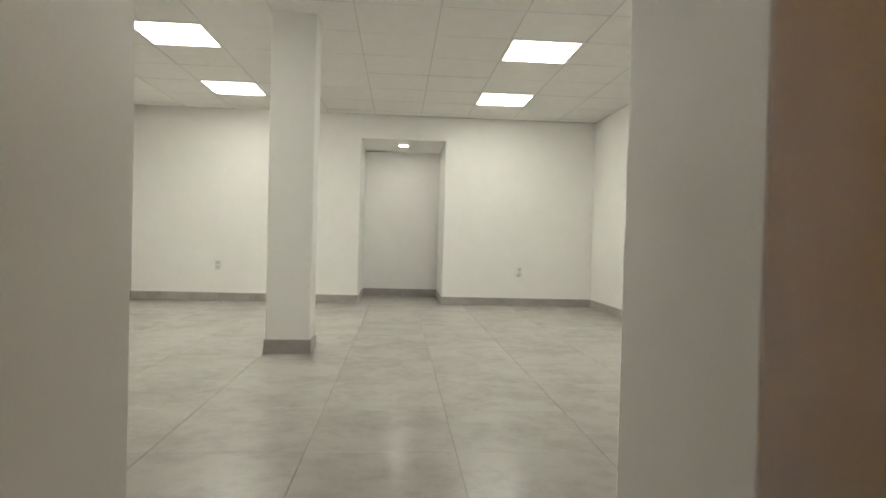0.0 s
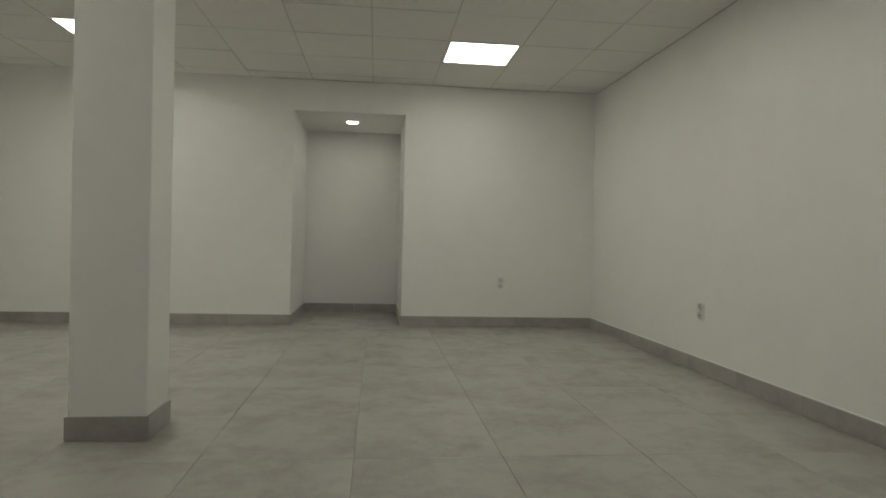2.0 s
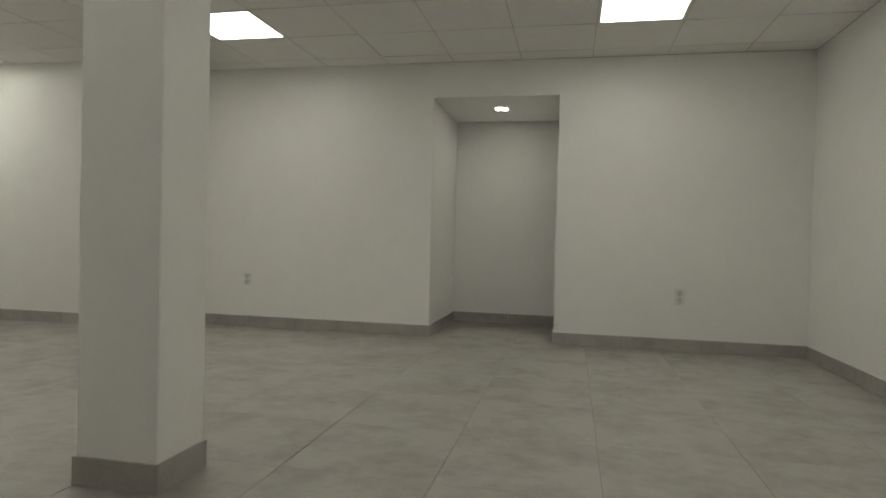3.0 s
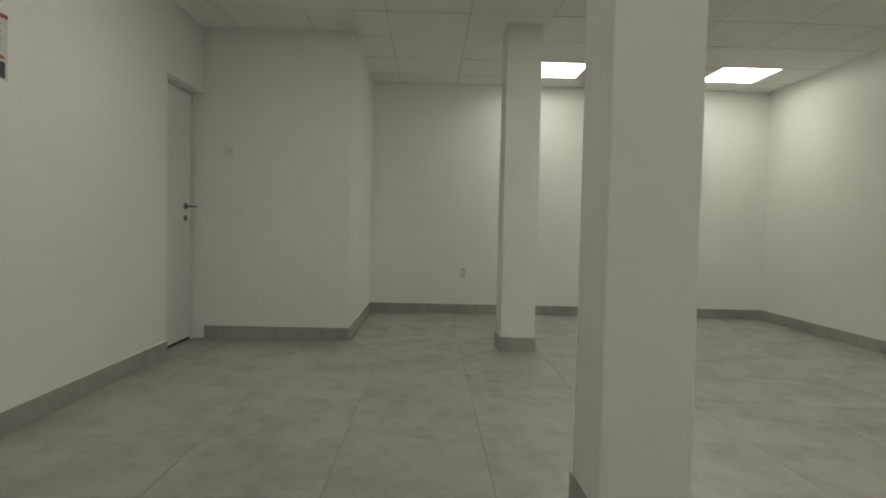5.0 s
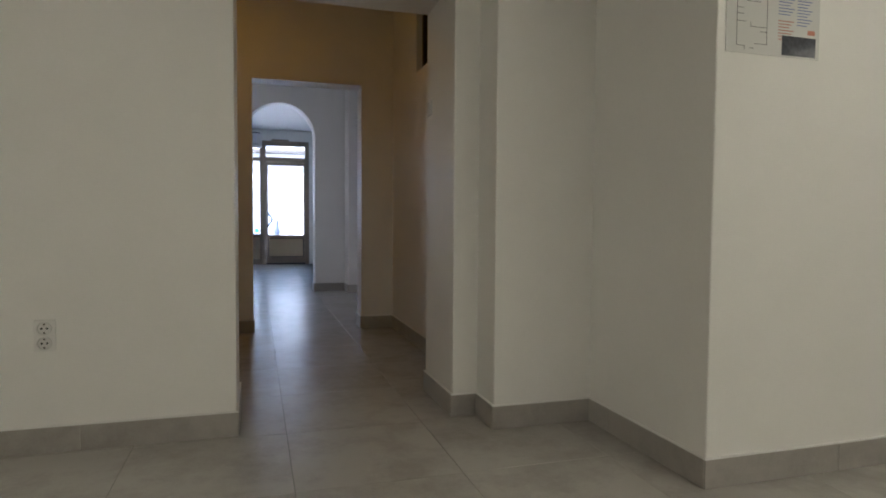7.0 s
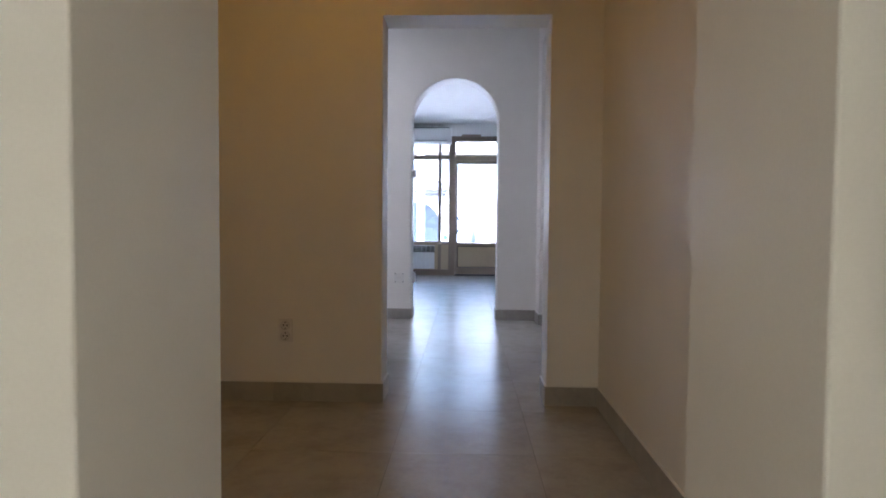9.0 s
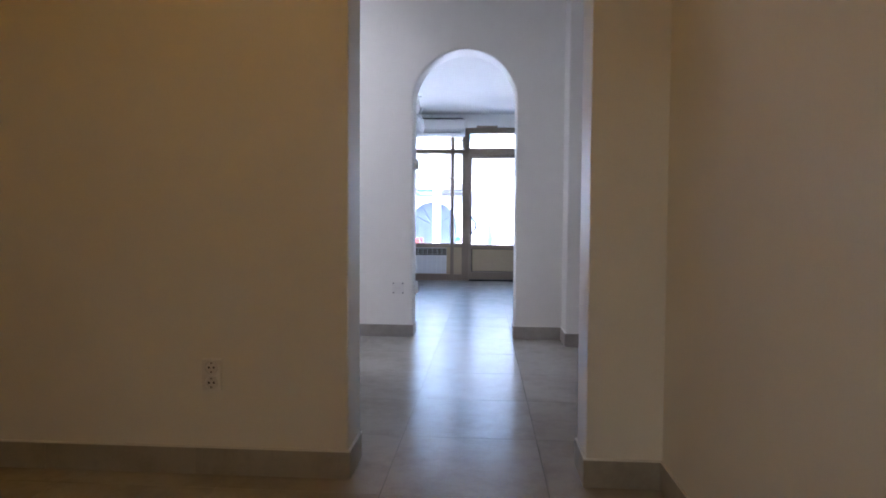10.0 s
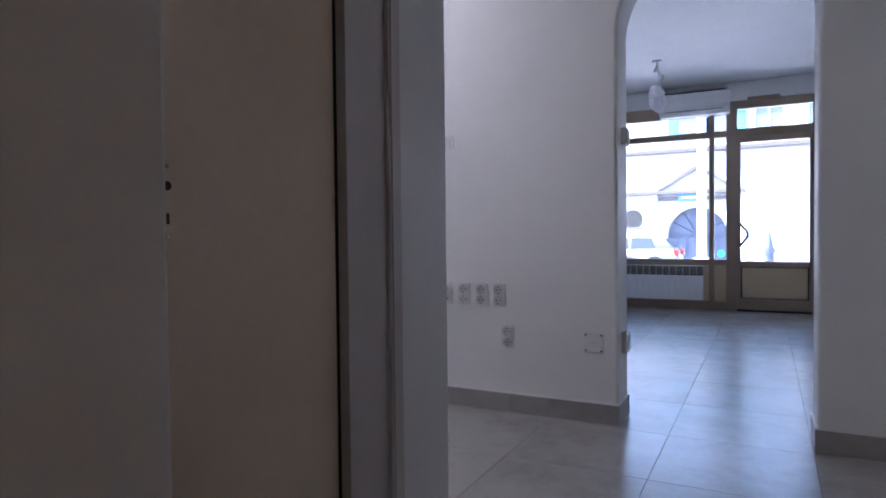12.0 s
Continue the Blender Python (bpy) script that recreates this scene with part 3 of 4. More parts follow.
for z, h in ((0.41, 0.055), (1.475, 0.045)):
    jbx = thing("wall_box", on_wall(0.25, -4.475, z, "-x"), "small white plastic box on the arch jamb", "cover plate", "boxes on the arch jamb")
    part("body", box(-0.038, -0.028, -h, 0.038, 0, h, 0.006), PLASTIC, jbx)
    part("lid", box(-0.03, -0.033, -h * 0.75, 0.03, -0.028, h * 0.75, 0.002), PLASTICD, jbx)
se = thing("wall_thermostat", on_wall(-1.19, -3.72, 1.55, "+x"), "small white wall sensor with a round knob", "sensor")
part("body", box(-0.02, -0.018, -0.045, 0.02, 0, 0.035, 0.006), PLASTIC, se)
part("knob", tube((0, -0.03, -0.02), (0, -0.01, -0.02), 0.016, 20), PLASTIC, se, "round white knob")


# ---- laminated plan ----
po = thing("laminated_plan", on_wall(-1.595, 2.063, 1.638, "+y"), "laminated evacuation plan with a red heading, fixed flat to the wall", "poster")
part("sheet", box(-0.201, -0.002, -0.136, 0.201, 0, 0.136), PAPER, po, "glossy laminated white sheet")
part("heading", box(-0.201, -0.0028, 0.119, 0.201, -0.0018, 0.136), RED, po, "red heading band")
bm = bmesh.new()
for a, b, c, d in ((-0.158, 0.108, -0.030, 0.1095), (-0.158, -0.112, -0.1565, 0.1095), (-0.0315, -0.10, -0.030, 0.1095), (-0.158, -0.112, -0.125, -0.1105), (-0.085, -0.102, -0.030, -0.1005),
                   (-0.125, -0.124, -0.1235, -0.1105), (-0.105, -0.118, -0.085, -0.1165), (-0.12, 0.04, -0.06, 0.0415), (-0.158, 0.015, -0.13, 0.0165), (-0.158, -0.005, -0.13, -0.0035),
                   (-0.158, -0.03, -0.12, -0.0285), (-0.1, -0.045, -0.03, -0.0435), (-0.06, -0.06, -0.03, -0.0585), (-0.1, -0.045, -0.0985, -0.03)):
    add_box(bm, a, -0.0027, b, c, -0.0019, d)
part("plan_drawing", bm, INK, po, "thin black plan lines")
for mat, x0, x1, z0, n in ((BLUEINK, 0.018, 0.088, 0.095, 9), (REDINK, 0.018, 0.085, -0.012, 7), (INK, 0.100, 0.165, 0.095, 12)):
    bm = bmesh.new()
    for k in range(n):
        add_box(bm, x0, -0.0026, z0 - 0.0105 * k - 0.003, x1 - 0.02 * ((k * 7) % 3) / 2, -0.0019, z0 - 0.0105 * k)
    part("text_lines", bm, mat if mat is not INK else BLUEINK, po, "rows of small print")
part("photo", box(0.035, -0.0027, -0.13, 0.185, -0.0019, -0.062), PHOTO, po, "dark printed photo")
part("stamp", box(0.148, -0.0027, -0.052, 0.18, -0.0019, -0.036), REDINK, po)


# ---- radiators ----
def radiator(m, fins, height, low, label, legs=False):
    """An aluminium sectional radiator facing -y: fins with open slots at the top, pipe and valve."""
    r = thing("radiator", m, label, "radiator")
    pitch = 0.08
    fin = None
    for k in range(fins):
        if fin is None:
            bm = box(-0.037, -0.10, low, 0.037, -0.088, height - 0.125, 0.003)
            add_box(bm, -0.012, -0.088, low, 0.012, -0.02, height - 0.125)
            add_box(bm, -0.037, -0.03, low, 0.037, -0.02, height - 0.01)
            for q in range(4):
                z = height - 0.125 + 0.031 * (q + 1)
                add_box(bm, -0.0395, -0.10, z - 0.004, 0.0395, -0.088, z)
            add_box(bm, -0.0395, -0.1, height - 0.125, -0.034, -0.03, height)
            add_box(bm, -0.0395, -0.1, height - 0.004, 0.0395, -0.06, height)
            fin = part("section", bm, ENAMEL, r, "white enamelled section")
            fin.location.x = pitch / 2
        else:
            o = new("section", fin.data)
            o.parent = r
            o.location.x = pitch * (k + 0.5)
            tagged(o, "white enamelled section")
    # A solid dark block gives the slots their inner shade.
    part("core", box(0.004, -0.085, height - 0.122, pitch * fins - 0.004, -0.032, height - 0.012), CAVITY, r, "dark block painting the shade inside the slots")
    part("pipe", tube((-0.06, -0.055, low + 0.05), (0.0, -0.055, low + 0.05), 0.012), ENAMEL, r)
    part("valve", add_tube(tube((-0.075, -0.055, low + 0.03), (-0.075, -0.055, low + 0.09), 0.016), (-0.075, -0.055, 0), (-0.075, -0.055, low + 0.03), 0.009), STEEL, r, "steel valve on a floor pipe")
    for x in (0.12, pitch * fins - 0.12):
        part("bracket", box(x - 0.012, -0.022, height - 0.2, x + 0.012, 0, height - 0.16), STEEL, r)
    if legs:
        for x in (0.06, pitch * fins - 0.06):
            part("leg", box(x - 0.014, -0.075, 0, x + 0.014, -0.045, low + 0.03, 0.002), CAVITY, r, "brown metal foot")
    return r


radiator(pose(1.48, -9.53, 0, 0, 0, 180), 15, 0.56, 0.13, "white sectional radiator under the shop window")
radiator(pose(-1.045, -2.93, 0, 0, 0, 90), 12, 0.81, 0.09, "white sectional radiator standing on feet by the wall", True)
dev = thing("router_box", pose(-0.995, -2.73, 0.81, 0, 0, 84), "small flat white plastic device on the radiator", "device")
part("body", box(-0.055, -0.04, 0.0, 0.055, 0.04, 0.024, 0.006), PLASTIC, dev)
part("top_panel", box(-0.04, -0.028, 0.0235, 0.04, 0.028, 0.0265, 0.001), PLASTICD, dev)

# ---- air conditioner ----
ac = thing("air_conditioner", pose(0.385, -9.55, 2.42, 0, 0, 180), "white split air conditioner above the shop window", "air conditioner")
bm = bmesh.new()
prof = [(0, 0.0), (0, 0.275), (-0.05, 0.285), (-0.17, 0.275), (-0.205, 0.25), (-0.21, 0.10), (-0.19, 0.035), (-0.14, 0.0)]
f = bm.faces.new([bm.verts.new((-0.40, y, z)) for y, z in prof])
up = bmesh.ops.extrude_face_region(bm, geom=[f])
bmesh.ops.translate(bm, verts=[g for g in up["geom"] if isinstance(g, bmesh.types.BMVert)], vec=(0.80, 0, 0))
bmesh.ops.bevel(bm, geom=list(bm.edges), offset=0.006, segments=2, affect="EDGES")
part("body", bm, PLASTIC, ac, "white plastic casing")
part("flap", box(-0.34, -0.207, 0.028, 0.33, -0.185, 0.045, 0.002), PLASTICD, ac, "narrow air flap")
part("air_slot", box(-0.34, -0.2055, 0.045, 0.33, -0.195, 0.052), DARK, ac, "dark air slot")
part("display", box(0.345, -0.2115, 0.06, 0.372, -0.205, 0.085, 0.001), PLASTICD, ac)
part("top_grille", box(-0.36, -0.16, 0.2855, 0.36, -0.03, 0.290), DARK, ac, "dark intake grille")

# ---- wrapped ceiling lamp ----
lamp = thing("pendant_lamp", pose(0.62, -8.1, 2.80), "ceiling lamp still wrapped in crumpled clear plastic", "lamp")
part("canopy", tube((0, 0, -0.02), (0, 0, 0), 0.05, 24), PLASTIC, lamp)
part("stem", add_tube(tube((0, 0, -0.06), (0, 0, -0.02), 0.012), (0, 0, -0.06), (-0.04, 0, -0.22), 0.012), PLASTIC, lamp)
part("bracket", add_tube(tube((0, 0, -0.06), (0.02, 0.03, -0.12), 0.014), (-0.06, 0, -0.16), (-0.01, 0, -0.28), 0.02), PLASTICD, lamp)
bm = bmesh.new()
bmesh.ops.create_icosphere(bm, subdivisions=4, radius=1.0)
for v in bm.verts:
    k = noise.noise(v.co * 2.3 + Vector((3, 1, 2))) * 0.30 + noise.noise(v.co * 6.0) * 0.14
    v.co = Vector((v.co.x * 0.085 * (1 + k), v.co.y * 0.085 * (1 + k), v.co.z * 0.145 * (1 + 0.6 * k) - 0.40 + 0.02 * v.co.x))
part("plastic_wrap", bm, BAG, lamp, "crumpled clear plastic film", True)


# ---- street ----
STREET = -0.58
setting("ground", box(-150, -260, STREET - 0.3, 150, 60, STREET), ASPHALT, "grey asphalt street", "ground")
# Width and pale tone are made up, to reflect sunlight onto the shop ceiling.
setting("pavement", box(-60, -17.5, STREET + 0.001, 60, -9.86, STREET + 0.14, 0.02), PAVING, "pavement with a kerb, widened to bounce daylight into the shop", "pavement")
setting("pavement_2", box(-60, -30, STREET + 0.001, 60, -27.4, STREET + 0.14, 0.02), PAVING, "concrete pavement across the street", "pavement")
setting("door_step", box(-1.2, -9.9, STREET + 0.001, 2.2, -9.68, -0.005, 0.01), PAVING, "concrete base below the shop front", "step")

fb = thing("townhouse", pose(0, -30, -0.42), "pale stucco town house across the street with an arched gateway", "building")
GX, GR, GS = 2.27, 1.22, 1.25


def gate_wall():
    bm = bmesh.new()
    n = 28
    pts = [(GX + GR, -0.2)] + [(GX + GR * math.cos(math.pi * k / n), GS + GR * math.sin(math.pi * k / n)) for k in range(n + 1)] + [(GX - GR, -0.2)]
    ring = pts[::-1] + [(14.0, -0.2), (14.0, 8.0), (-16.0, 8.0), (-16.0, -0.2)]
    f = bm.faces.new([bm.verts.new((x, 0, z)) for x, z in ring])
    up = bmesh.ops.extrude_face_region(bm, geom=[f])
    bmesh.ops.translate(bm, verts=[g for g in up["geom"] if isinstance(g, bmesh.types.BMVert)], vec=(0, -0.6, 0))
    return bm


part("wall", gate_wall(), STUCCO, fb, "pale stucco wall")
part("rear_wall", box(-16, -9, -0.2, 14, -8.6, 8), STUCCO, fb)
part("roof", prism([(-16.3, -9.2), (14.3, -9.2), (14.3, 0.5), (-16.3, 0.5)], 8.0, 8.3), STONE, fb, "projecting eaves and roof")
gate = part("gate", box(GX - GR, -0.5, -0.2, GX + GR, -0.42, GS + GR), GATE, fb, "dark blue-grey gate in the arch")
for k in range(1, 6):
    part("gate_batten", box(GX - GR + k * 0.407 - 0.025, -0.42, 0, GX - GR + k * 0.407 + 0.025, -0.38, GS), IRON, gate)
    u = Vector((math.cos(math.pi * k / 6), 0, math.sin(math.pi * k / 6)))
    part("fan_bar", tube(Vector((GX, -0.41, GS)) + u * 0.2, Vector((GX, -0.41, GS)) + u * GR, 0.03, 8), IRON, gate)
for z in (0.45, GS):
    part("gate_rail", box(GX - GR, -0.42, z - 0.05, GX + GR, -0.37, z + 0.05), IRON, gate)
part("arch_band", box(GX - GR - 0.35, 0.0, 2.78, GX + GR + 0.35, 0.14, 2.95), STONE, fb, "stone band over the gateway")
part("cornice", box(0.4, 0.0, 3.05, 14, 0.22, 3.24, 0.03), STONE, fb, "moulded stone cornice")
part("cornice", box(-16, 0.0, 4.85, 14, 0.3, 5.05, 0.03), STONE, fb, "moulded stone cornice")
for s in (-1, 1):
    bm = bmesh.new()
    a, b = Vector((GX + s * 1.45, 0, 3.26)), Vector((GX, 0, 4.12))
    vs = [(a.x, a.z), (b.x, b.z), (b.x, b.z + 0.16), (a.x + s * 0.2, a.z)]
    f = bm.faces.new([bm.verts.new((x, 0.0, z)) for x, z in vs])
    up = bmesh.ops.extrude_face_region(bm, geom=[f])
    bmesh.ops.translate(bm, verts=[g for g in up["geom"] if isinstance(g, bmesh.types.BMVert)], vec=(0, 0.22, 0))
    part("pediment_rake", bm, STONE, fb, "raking stone pediment")
for x in (4.1, 0.55, -1.35, -3.2, 6.2, 8.2):
    part("pilaster", box(x - 0.22, 0.0, 0, x + 0.22, 0.16, 3.05, 0.02), STUCCO, fb, "flat stucco pilaster")
sign = part("sign", box(2.05, 0.14, 2.74, 3.0, 0.19, 3.06, 0.01), SIGNBLUE, fb, "plain blue sign board")
part("sign_line", box(2.2, 0.19, 2.87, 2.85, 0.195, 2.93), STUCCO, sign)
for x in (-14, -12, -10, -8, -5.9, -4.2, -2.4, -0.5, 7.2, 9.5, 12):
    for z0, h in ((0.9, 1.6), (5.6, 1.7)):
        if z0 < 1 and -9 < x < 0:
            continue
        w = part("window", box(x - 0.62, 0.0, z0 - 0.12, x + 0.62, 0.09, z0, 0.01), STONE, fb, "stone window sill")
        part("pane", box(x - 0.5, 0.004, z0, x + 0.5, 0.02, z0 + h), WINGLASS, w, "dark window glass")
        part("glazing_bar", box(x - 0.03, 0.02, z0, x + 0.03, 0.05, z0 + h), STUCCO, w)
        for s in (-0.56, 0.50):
            part("frame", box(x + s, 0.0, z0, x + s + 0.06, 0.06, z0 + h), STUCCO, w)
for x in (1.2, 2.6):
    w = part("window", box(x - 0.62, 0.0, 5.5, x + 0.62, 0.09, 5.62, 0.01), STONE, fb, "stone window sill")
    part("pane", box(x - 0.45, 0.004, 5.62, x + 0.45, 0.02, 7.3), WINGLASS, w)
    for s in (-0.85, 0.45):
        part("shutter", box(x + s, 0.0, 5.62, x + s + 0.4, 0.05, 7.3, 0.01), TEAL, w, "teal wooden shutter")


def car(m, paint, label):
    """A parked hatchback, length along x, front towards +x."""
    c = thing("car", m, label, "car", "cars parked in the street")

    def side(points, half, soft=0.05, lean=0.0):
        """A side outline pulled across the car; lean narrows it towards the top."""
        bm = bmesh.new()
        f = bm.faces.new([bm.verts.new((x, -half, z)) for x, z in points])
        up = bmesh.ops.extrude_face_region(bm, geom=[f])
        bmesh.ops.translate(bm, verts=[g for g in up["geom"] if isinstance(g, bmesh.types.BMVert)], vec=(0, 2 * half, 0))
        low = min(z for _, z in points)
        for v in bm.verts:
            v.co.y *= 1 - lean * (v.co.z - low)
        bmesh.ops.bevel(bm, geom=list(bm.edges), offset=soft, segments=3, affect="EDGES")
        return bm

    def flank(points, y, s):
        """A thin sheet on the leaning side of the cabin."""
        bm = bmesh.new()
        for dy in (0.0, 0.02):
            bm.faces.new([bm.verts.new((x, s * (y - 0.30 * (z - 0.9) + dy), z)) for x, z in points])
        a, b = list(bm.verts)[:len(points)], list(bm.verts)[len(points):]
        for k in range(len(points)):
            bm.faces.new((a[k], a[(k + 1) % len(points)], b[(k + 1) % len(points)], b[k]))
        return bm

    part("body", side([(-2.0, 0.22), (2.0, 0.22), (2.06, 0.55), (1.93, 0.70), (1.0, 0.90), (-1.9, 0.96), (-2.06, 0.6)], 0.86, 0.06), paint, c, "painted lower body", True)
    part("cabin", side([(1.02, 0.88), (0.28, 1.40), (0.05, 1.455), (-1.15, 1.46), (-1.45, 1.38), (-1.92, 0.92)], 0.76, 0.04, 0.38), paint, c, "painted pillars and roof", True)
    part("windscreen", side([(0.98, 0.92), (0.32, 1.385), (0.36, 1.40), (1.04, 0.93)], 0.66, 0.008, 0.3), CARGLASS, c, "sloping windscreen")
    part("rear_window", side([(-1.90, 0.99), (-1.53, 1.335), (-1.58, 1.35), (-1.95, 1.0)], 0.60, 0.008, 0.3), CARGLASS, c, "sloping rear window")
    for s in (-1, 1):
        part("side_window", flank([(0.78, 0.96), (0.24, 1.34), (-0.30, 1.37), (-0.30, 0.97)], 0.765, s), CARGLASS, c, "side window glass")
        part("side_window", flank([(-0.38, 0.97), (-0.38, 1.37), (-1.12, 1.37), (-1.26, 0.99)], 0.765, s), CARGLASS, c, "side window glass")
        part("mirror", box(0.55, s * 0.86 - 0.09, 0.93, 0.72, s * 0.86 + 0.09, 1.06, 0.03), paint, c, "door mirror")
        part("door_handle", box(-0.26, s * 0.865 - 0.012, 0.80, -0.10, s * 0.865 + 0.012, 0.83, 0.006), STEEL, c)
        part("sill_strip", box(-0.9, s * 0.86 - 0.014, 0.28, 0.9, s * 0.86 + 0.014, 0.36, 0.006), RUBBER, c)
    for x in (-1.25, 1.25):
        for y in (-0.80, 0.80):
            part("wheel_arch", tube((x, y - 0.065, 0.33), (x, y + 0.065, 0.33), 0.38, 28), RUBBER, c, "dark wheel arch")
            w = part("wheel", tube((x, y - 0.1, 0.31), (x, y + 0.1, 0.31), 0.31, 28), RUBBER, c, "black tyre")
            part("rim", tube((x, y - 0.108, 0.31), (x, y + 0.108, 0.31), 0.2, 20), STEEL, w)
    for y in (-0.70, 0.70):
        part("tail_light", box(-2.075, y - 0.14, 0.70, -1.86, y + 0.14, 0.92, 0.03), TAIL, c, "red tail light")
        part("headlight", box(1.80, y - 0.14, 0.57, 2.035, y + 0.14, 0.70, 0.03), CARGLASS, c, "clear headlight")
    for x, d in ((-2.04, -1), (2.03, 1)):
        part("number_plate", box(x - 0.04, -0.26, 0.42, x + 0.04, 0.26, 0.52, 0.004), STUCCO, c)
        part("bumper", box(x - 0.07, -0.78, 0.26, x + 0.05, 0.78, 0.38, 0.03), RUBBER, c, "dark bumper")
    return c


car(pose(4.4, -25.2, STREET), CARWHITE, "white hatchback parked along the street")
car(pose(4.68, -20.0, STREET, 0, 0, 180), CARPAINT, "dark hatchback parked nearer the shop")
wc = thing("white_street_column", pose(1.95, -28.6, STREET + 0.14), "slim white painted column on the far pavement", "column")
part("shaft", tube((0, 0, 0), (0, 0, 7.0), 0.19, 24, 0.17), STUCCO, wc)
part("plinth", box(-0.3, -0.3, 0, 0.3, 0.3, 0.35, 0.02), STUCCO, wc)
side_arch = part("window", box(4.5, 0.0, 1.55, 5.4, 0.1, 1.65, 0.01), STONE, fb, "low arched side window")
part("pane", tube((4.95, 0.005, 2.0), (4.95, 0.03, 2.0), 0.42, 28), DARK, side_arch, "dark arched pane")
bo = thing("street_post", pose(-0.46, -14.0, STREET), "short dark iron post on the pavement", "post")
part("shaft", tube((0, 0, 0), (0, 0, 1.2), 0.11, 20, 0.075), IRON, bo)
part("collar", tube((0, 0, 1.16), (0, 0, 1.24), 0.10, 20), IRON, bo)
part("finial", tube((0, 0, 1.24), (0, 0, 1.52), 0.07, 20, 0.02), IRON, bo)


st = thing("round_sticker", pose(0.088, YS - 0.002, 0.705), "round turquoise sticker on the shop window glass", "sticker")
part("disc", tube((0, 0, 0), (0, 0.0015, 0), 0.045, 28), STICKER, st)


# ---- floor ----
floor = setting("floor", box(-6.2, -9.7, -0.2, 2.8, 9.4, -0.003), JOINT, "floor of large grey concrete-look tiles", "floor")
bm = box(-0.3, -0.3, -0.008, 0.3, 0.3, 0.0)
top = [e for e in bm.edges if e.verts[0].co.z > -0.001 and e.verts[1].co.z > -0.001]
bmesh.ops.bevel(bm, geom=top, offset=0.0006, segments=1, affect="EDGES")
tile_mesh = mesh_of("floor_tile", bm, TILE)
PITCH, TX, TY = 0.602, 0.003, 2.906
ROOMS = ((-5.78, 1.06, 2.35, 7.95), (-0.78, 7.94, 0.35, 9.12), (-1.02, -1.44, 2.2, 1.06), (-1.2, -4.62, 2.2, -1.44), (-1.2, -9.7, 2.5, -4.62))
for i in range(-12, 6):
    for j in range(-22, 12):
        x0, y0 = TX + PITCH * i, TY + PITCH * j
        if any(x0 + PITCH > a and x0 < c and y0 + PITCH > b and y0 < d for a, b, c, d in ROOMS):
            if y0 > 1.5 and y0 + PITCH < 3.1 and x0 + PITCH < -4.1 or y0 + PITCH < 1.9 and y0 > 1.0 and x0 + PITCH < -1.4:
                continue
            o = new("floor_tile", tile_mesh)
            o.parent = floor
            o.location = (x0 + PITCH / 2, y0 + PITCH / 2, 0.0)


# ---- skirting ----
H, TH = 0.102, 0.009
skirt_cache = {}


def skirting(x0, y0, x1, y1, way, ends="", label="grey porcelain skirting tiles along the wall"):
    """A run of skirting tiles on a wall that faces way; ends: a or b where a run goes round an outer corner."""
    n = {"+x": (1, 0), "-x": (-1, 0), "+y": (0, 1), "-y": (0, -1)}[way]
    length = math.hypot(x1 - x0, y1 - y0)
    ux, uy = (x1 - x0) / length, (y1 - y0) / length
    s0, s1 = (-TH if "a" in ends else 0.0), length + (TH if "b" in ends else 0.0)
    run = thing("baseboard", pose(x0, y0, 0, 0, 0, math.degrees(math.atan2(uy, ux))), label, "skirting", "", "structure")
    side = 1 if (ux * n[1] - uy * n[0]) > 0 else -1
    s = s0
    while s < s1 - 0.004:
        e = min(s + 0.6, s1)
        key = (round(e - s, 3), side)
        if key not in skirt_cache:
            w = (e - s) / 2 - 0.0009
            skirt_cache[key] = mesh_of("skirting_tile", box(-w, 0.0, 0.001, w, side * TH, H, 0.0012) if side > 0 else box(-w, -TH, 0.001, w, 0.0, H, 0.0012), SKIRT)
        o = new("skirting_tile", skirt_cache[key])
        o.parent = run
        o.location = ((s + e) / 2, 0, 0)
        s = e
    bead = box(s0, 0.0, H + 0.0004, s1, TH - 0.001, H + 0.006) if side > 0 else box(s0, 0.001 - TH, H + 0.0004, s1, 0.0, H + 0.006)
    part("sealant_bead", bead, PLASTIC, run, "thin white sealant bead")


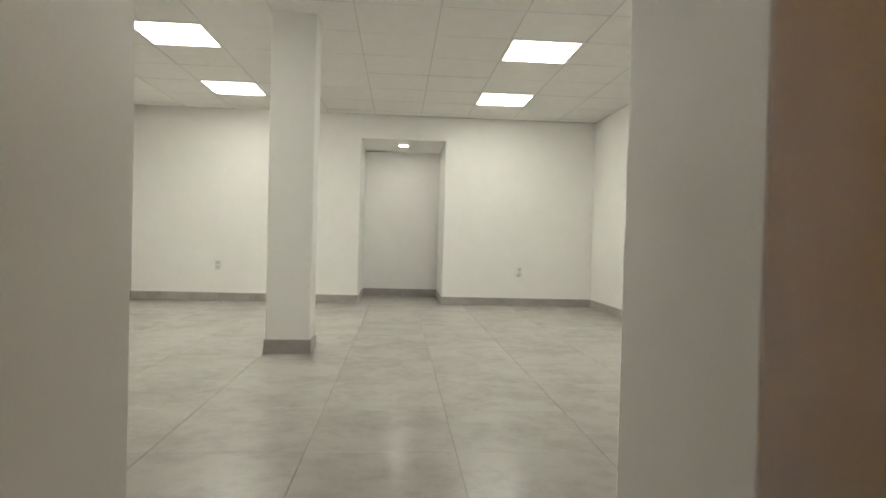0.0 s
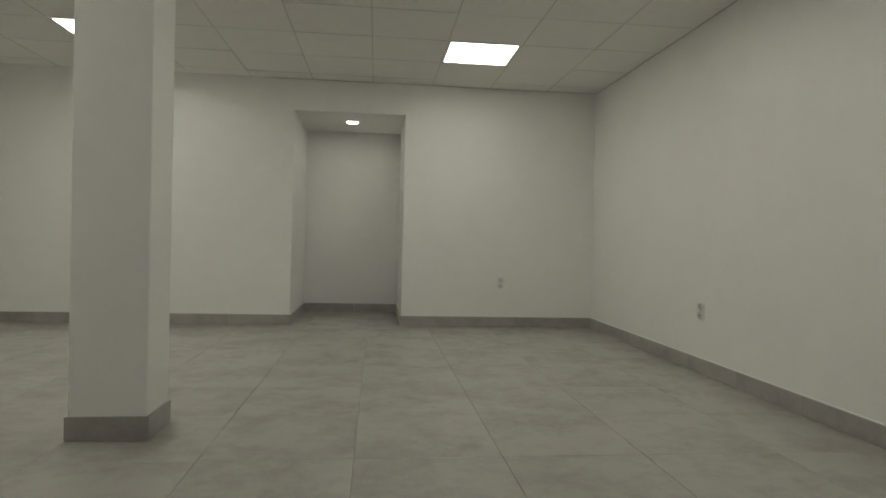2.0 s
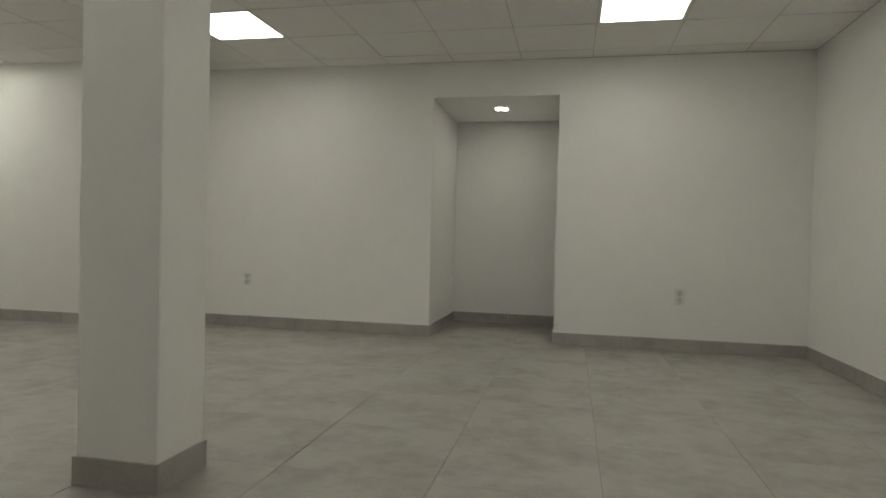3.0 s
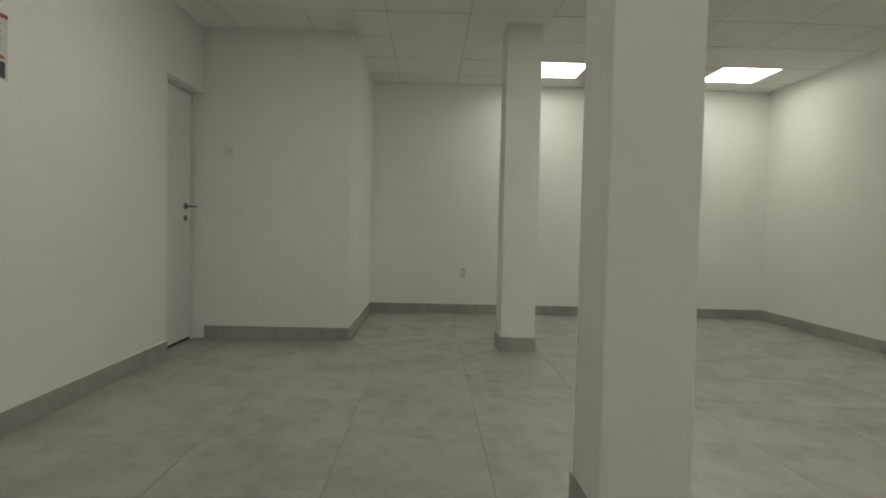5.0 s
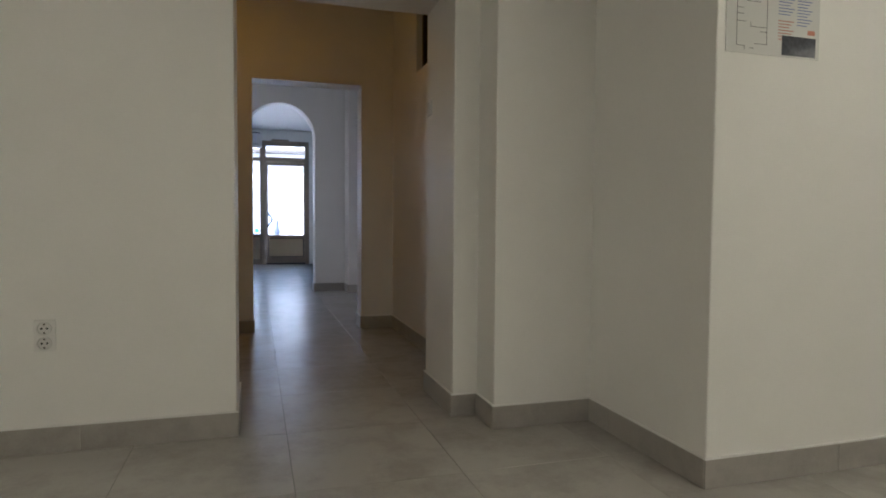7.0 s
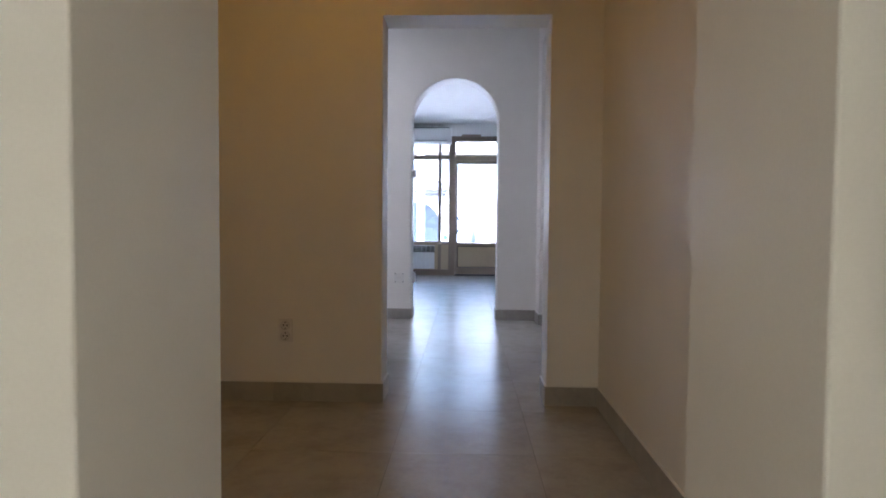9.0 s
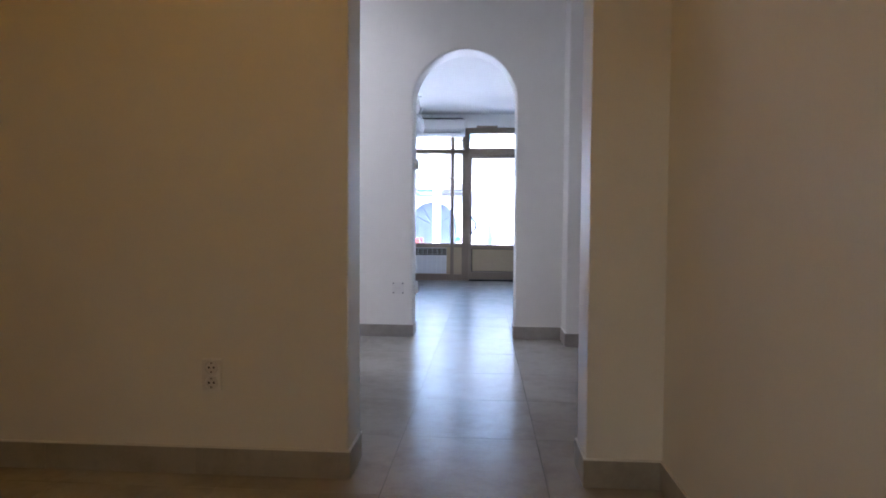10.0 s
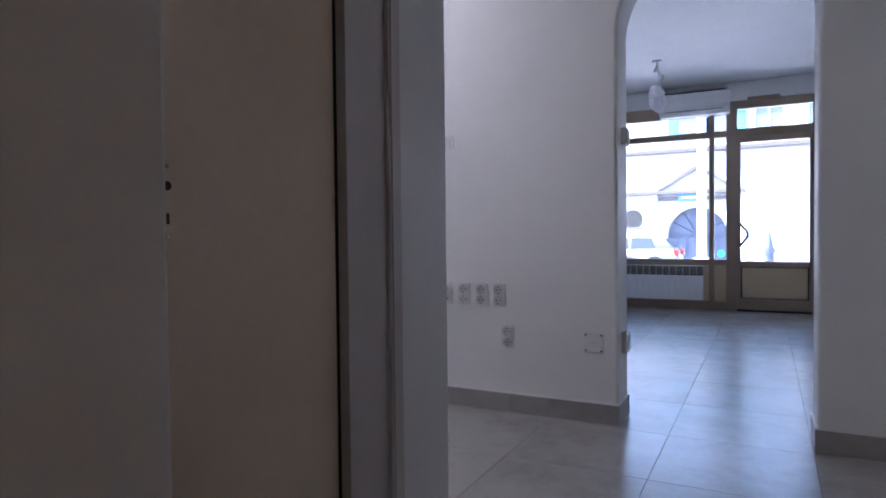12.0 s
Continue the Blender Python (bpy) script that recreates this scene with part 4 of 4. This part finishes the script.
for row in (
    (XR, 1.068, XR, YB, "-x"), (0.338, YB, XR, YB, "-y", "a"), (0.338, YB, 0.338, 9.107, "-x"), (-0.77, 9.107, 0.338, 9.107, "-y"), (-0.77, YB, -0.77, 9.107, "+x"),
    (-0.77, YB, -3.632, YB, "-y", "a"), (-3.632, 7.505, -3.632, YB, "+x"), (-3.632, 7.505, XF, 7.505, "-y", "a"), (XF, 3.222, XF, 7.505, "+x"), (XF, 3.222, -4.068, 3.222, "+y", "b"),
    (-4.068, 2.075, -4.068, 3.222, "+x"), (-1.36, 2.062, -3.39, 2.062, "+y", "a"), (-1.36, 2.062, -1.36, 1.288, "+x"), (-0.88, 1.288, -1.36, 1.288, "+y", "a"), (-0.88, 1.288, -0.88, 1.068, "+x"),
    (-0.758, 1.068, -0.88, 1.068, "+y", "a"), (-0.758, 1.068, -0.758, 0.586, "+x"), (0.207, 1.068, XR, 1.068, "+y", "a"), (0.207, 0.586, 0.207, 1.068, "-x"),
    (0.207, 0.586, 2.2, 0.586, "-y", "a"), (-0.758, 0.586, -1.013, 0.586, "-y", "a"), (-1.013, -1.427, -1.013, 0.586, "+x"), (-0.738, -1.427, -1.013, -1.427, "+y", "a"),
    (0.145, -1.427, 2.2, -1.427, "+y", "a"), (2.2, -1.427, 2.2, 0.586, "-x"), (0.145, -1.427, 0.145, -1.645, "-x"), (-0.738, -1.427, -0.738, -1.645, "+x"),
    (0.485, -2.94, 0.485, -2.651, "-x"), (0.485, -2.94, 2.2, -2.94, "-y", "a"), (0.25, -4.355, 2.2, -4.355, "+y", "a"), (-0.612, -4.355, -1.006, -4.355, "+y", "a"),
    (0.25, -4.355, 0.25, -4.6, "-x"), (-0.612, -4.355, -0.612, -4.6, "+x"), (-1.006, -4.06, -1.006, -4.355, "+x"), (-1.006, -4.06, -1.19, -4.06, "+y", "a"),
    (-1.19, -4.06, -1.19, -1.645, "+x"), (2.2, -4.355, 2.2, -2.94, "-x"), (-1.19, -9.55, -1.19, -4.6, "+x"), (2.5, -9.55, 2.5, -4.6, "-x"), (0.25, -4.6, 2.5, -4.6, "-y", "a"), (-0.612, -4.6, -1.19, -4.6, "-y", "a"),
):
    skirting(*row)
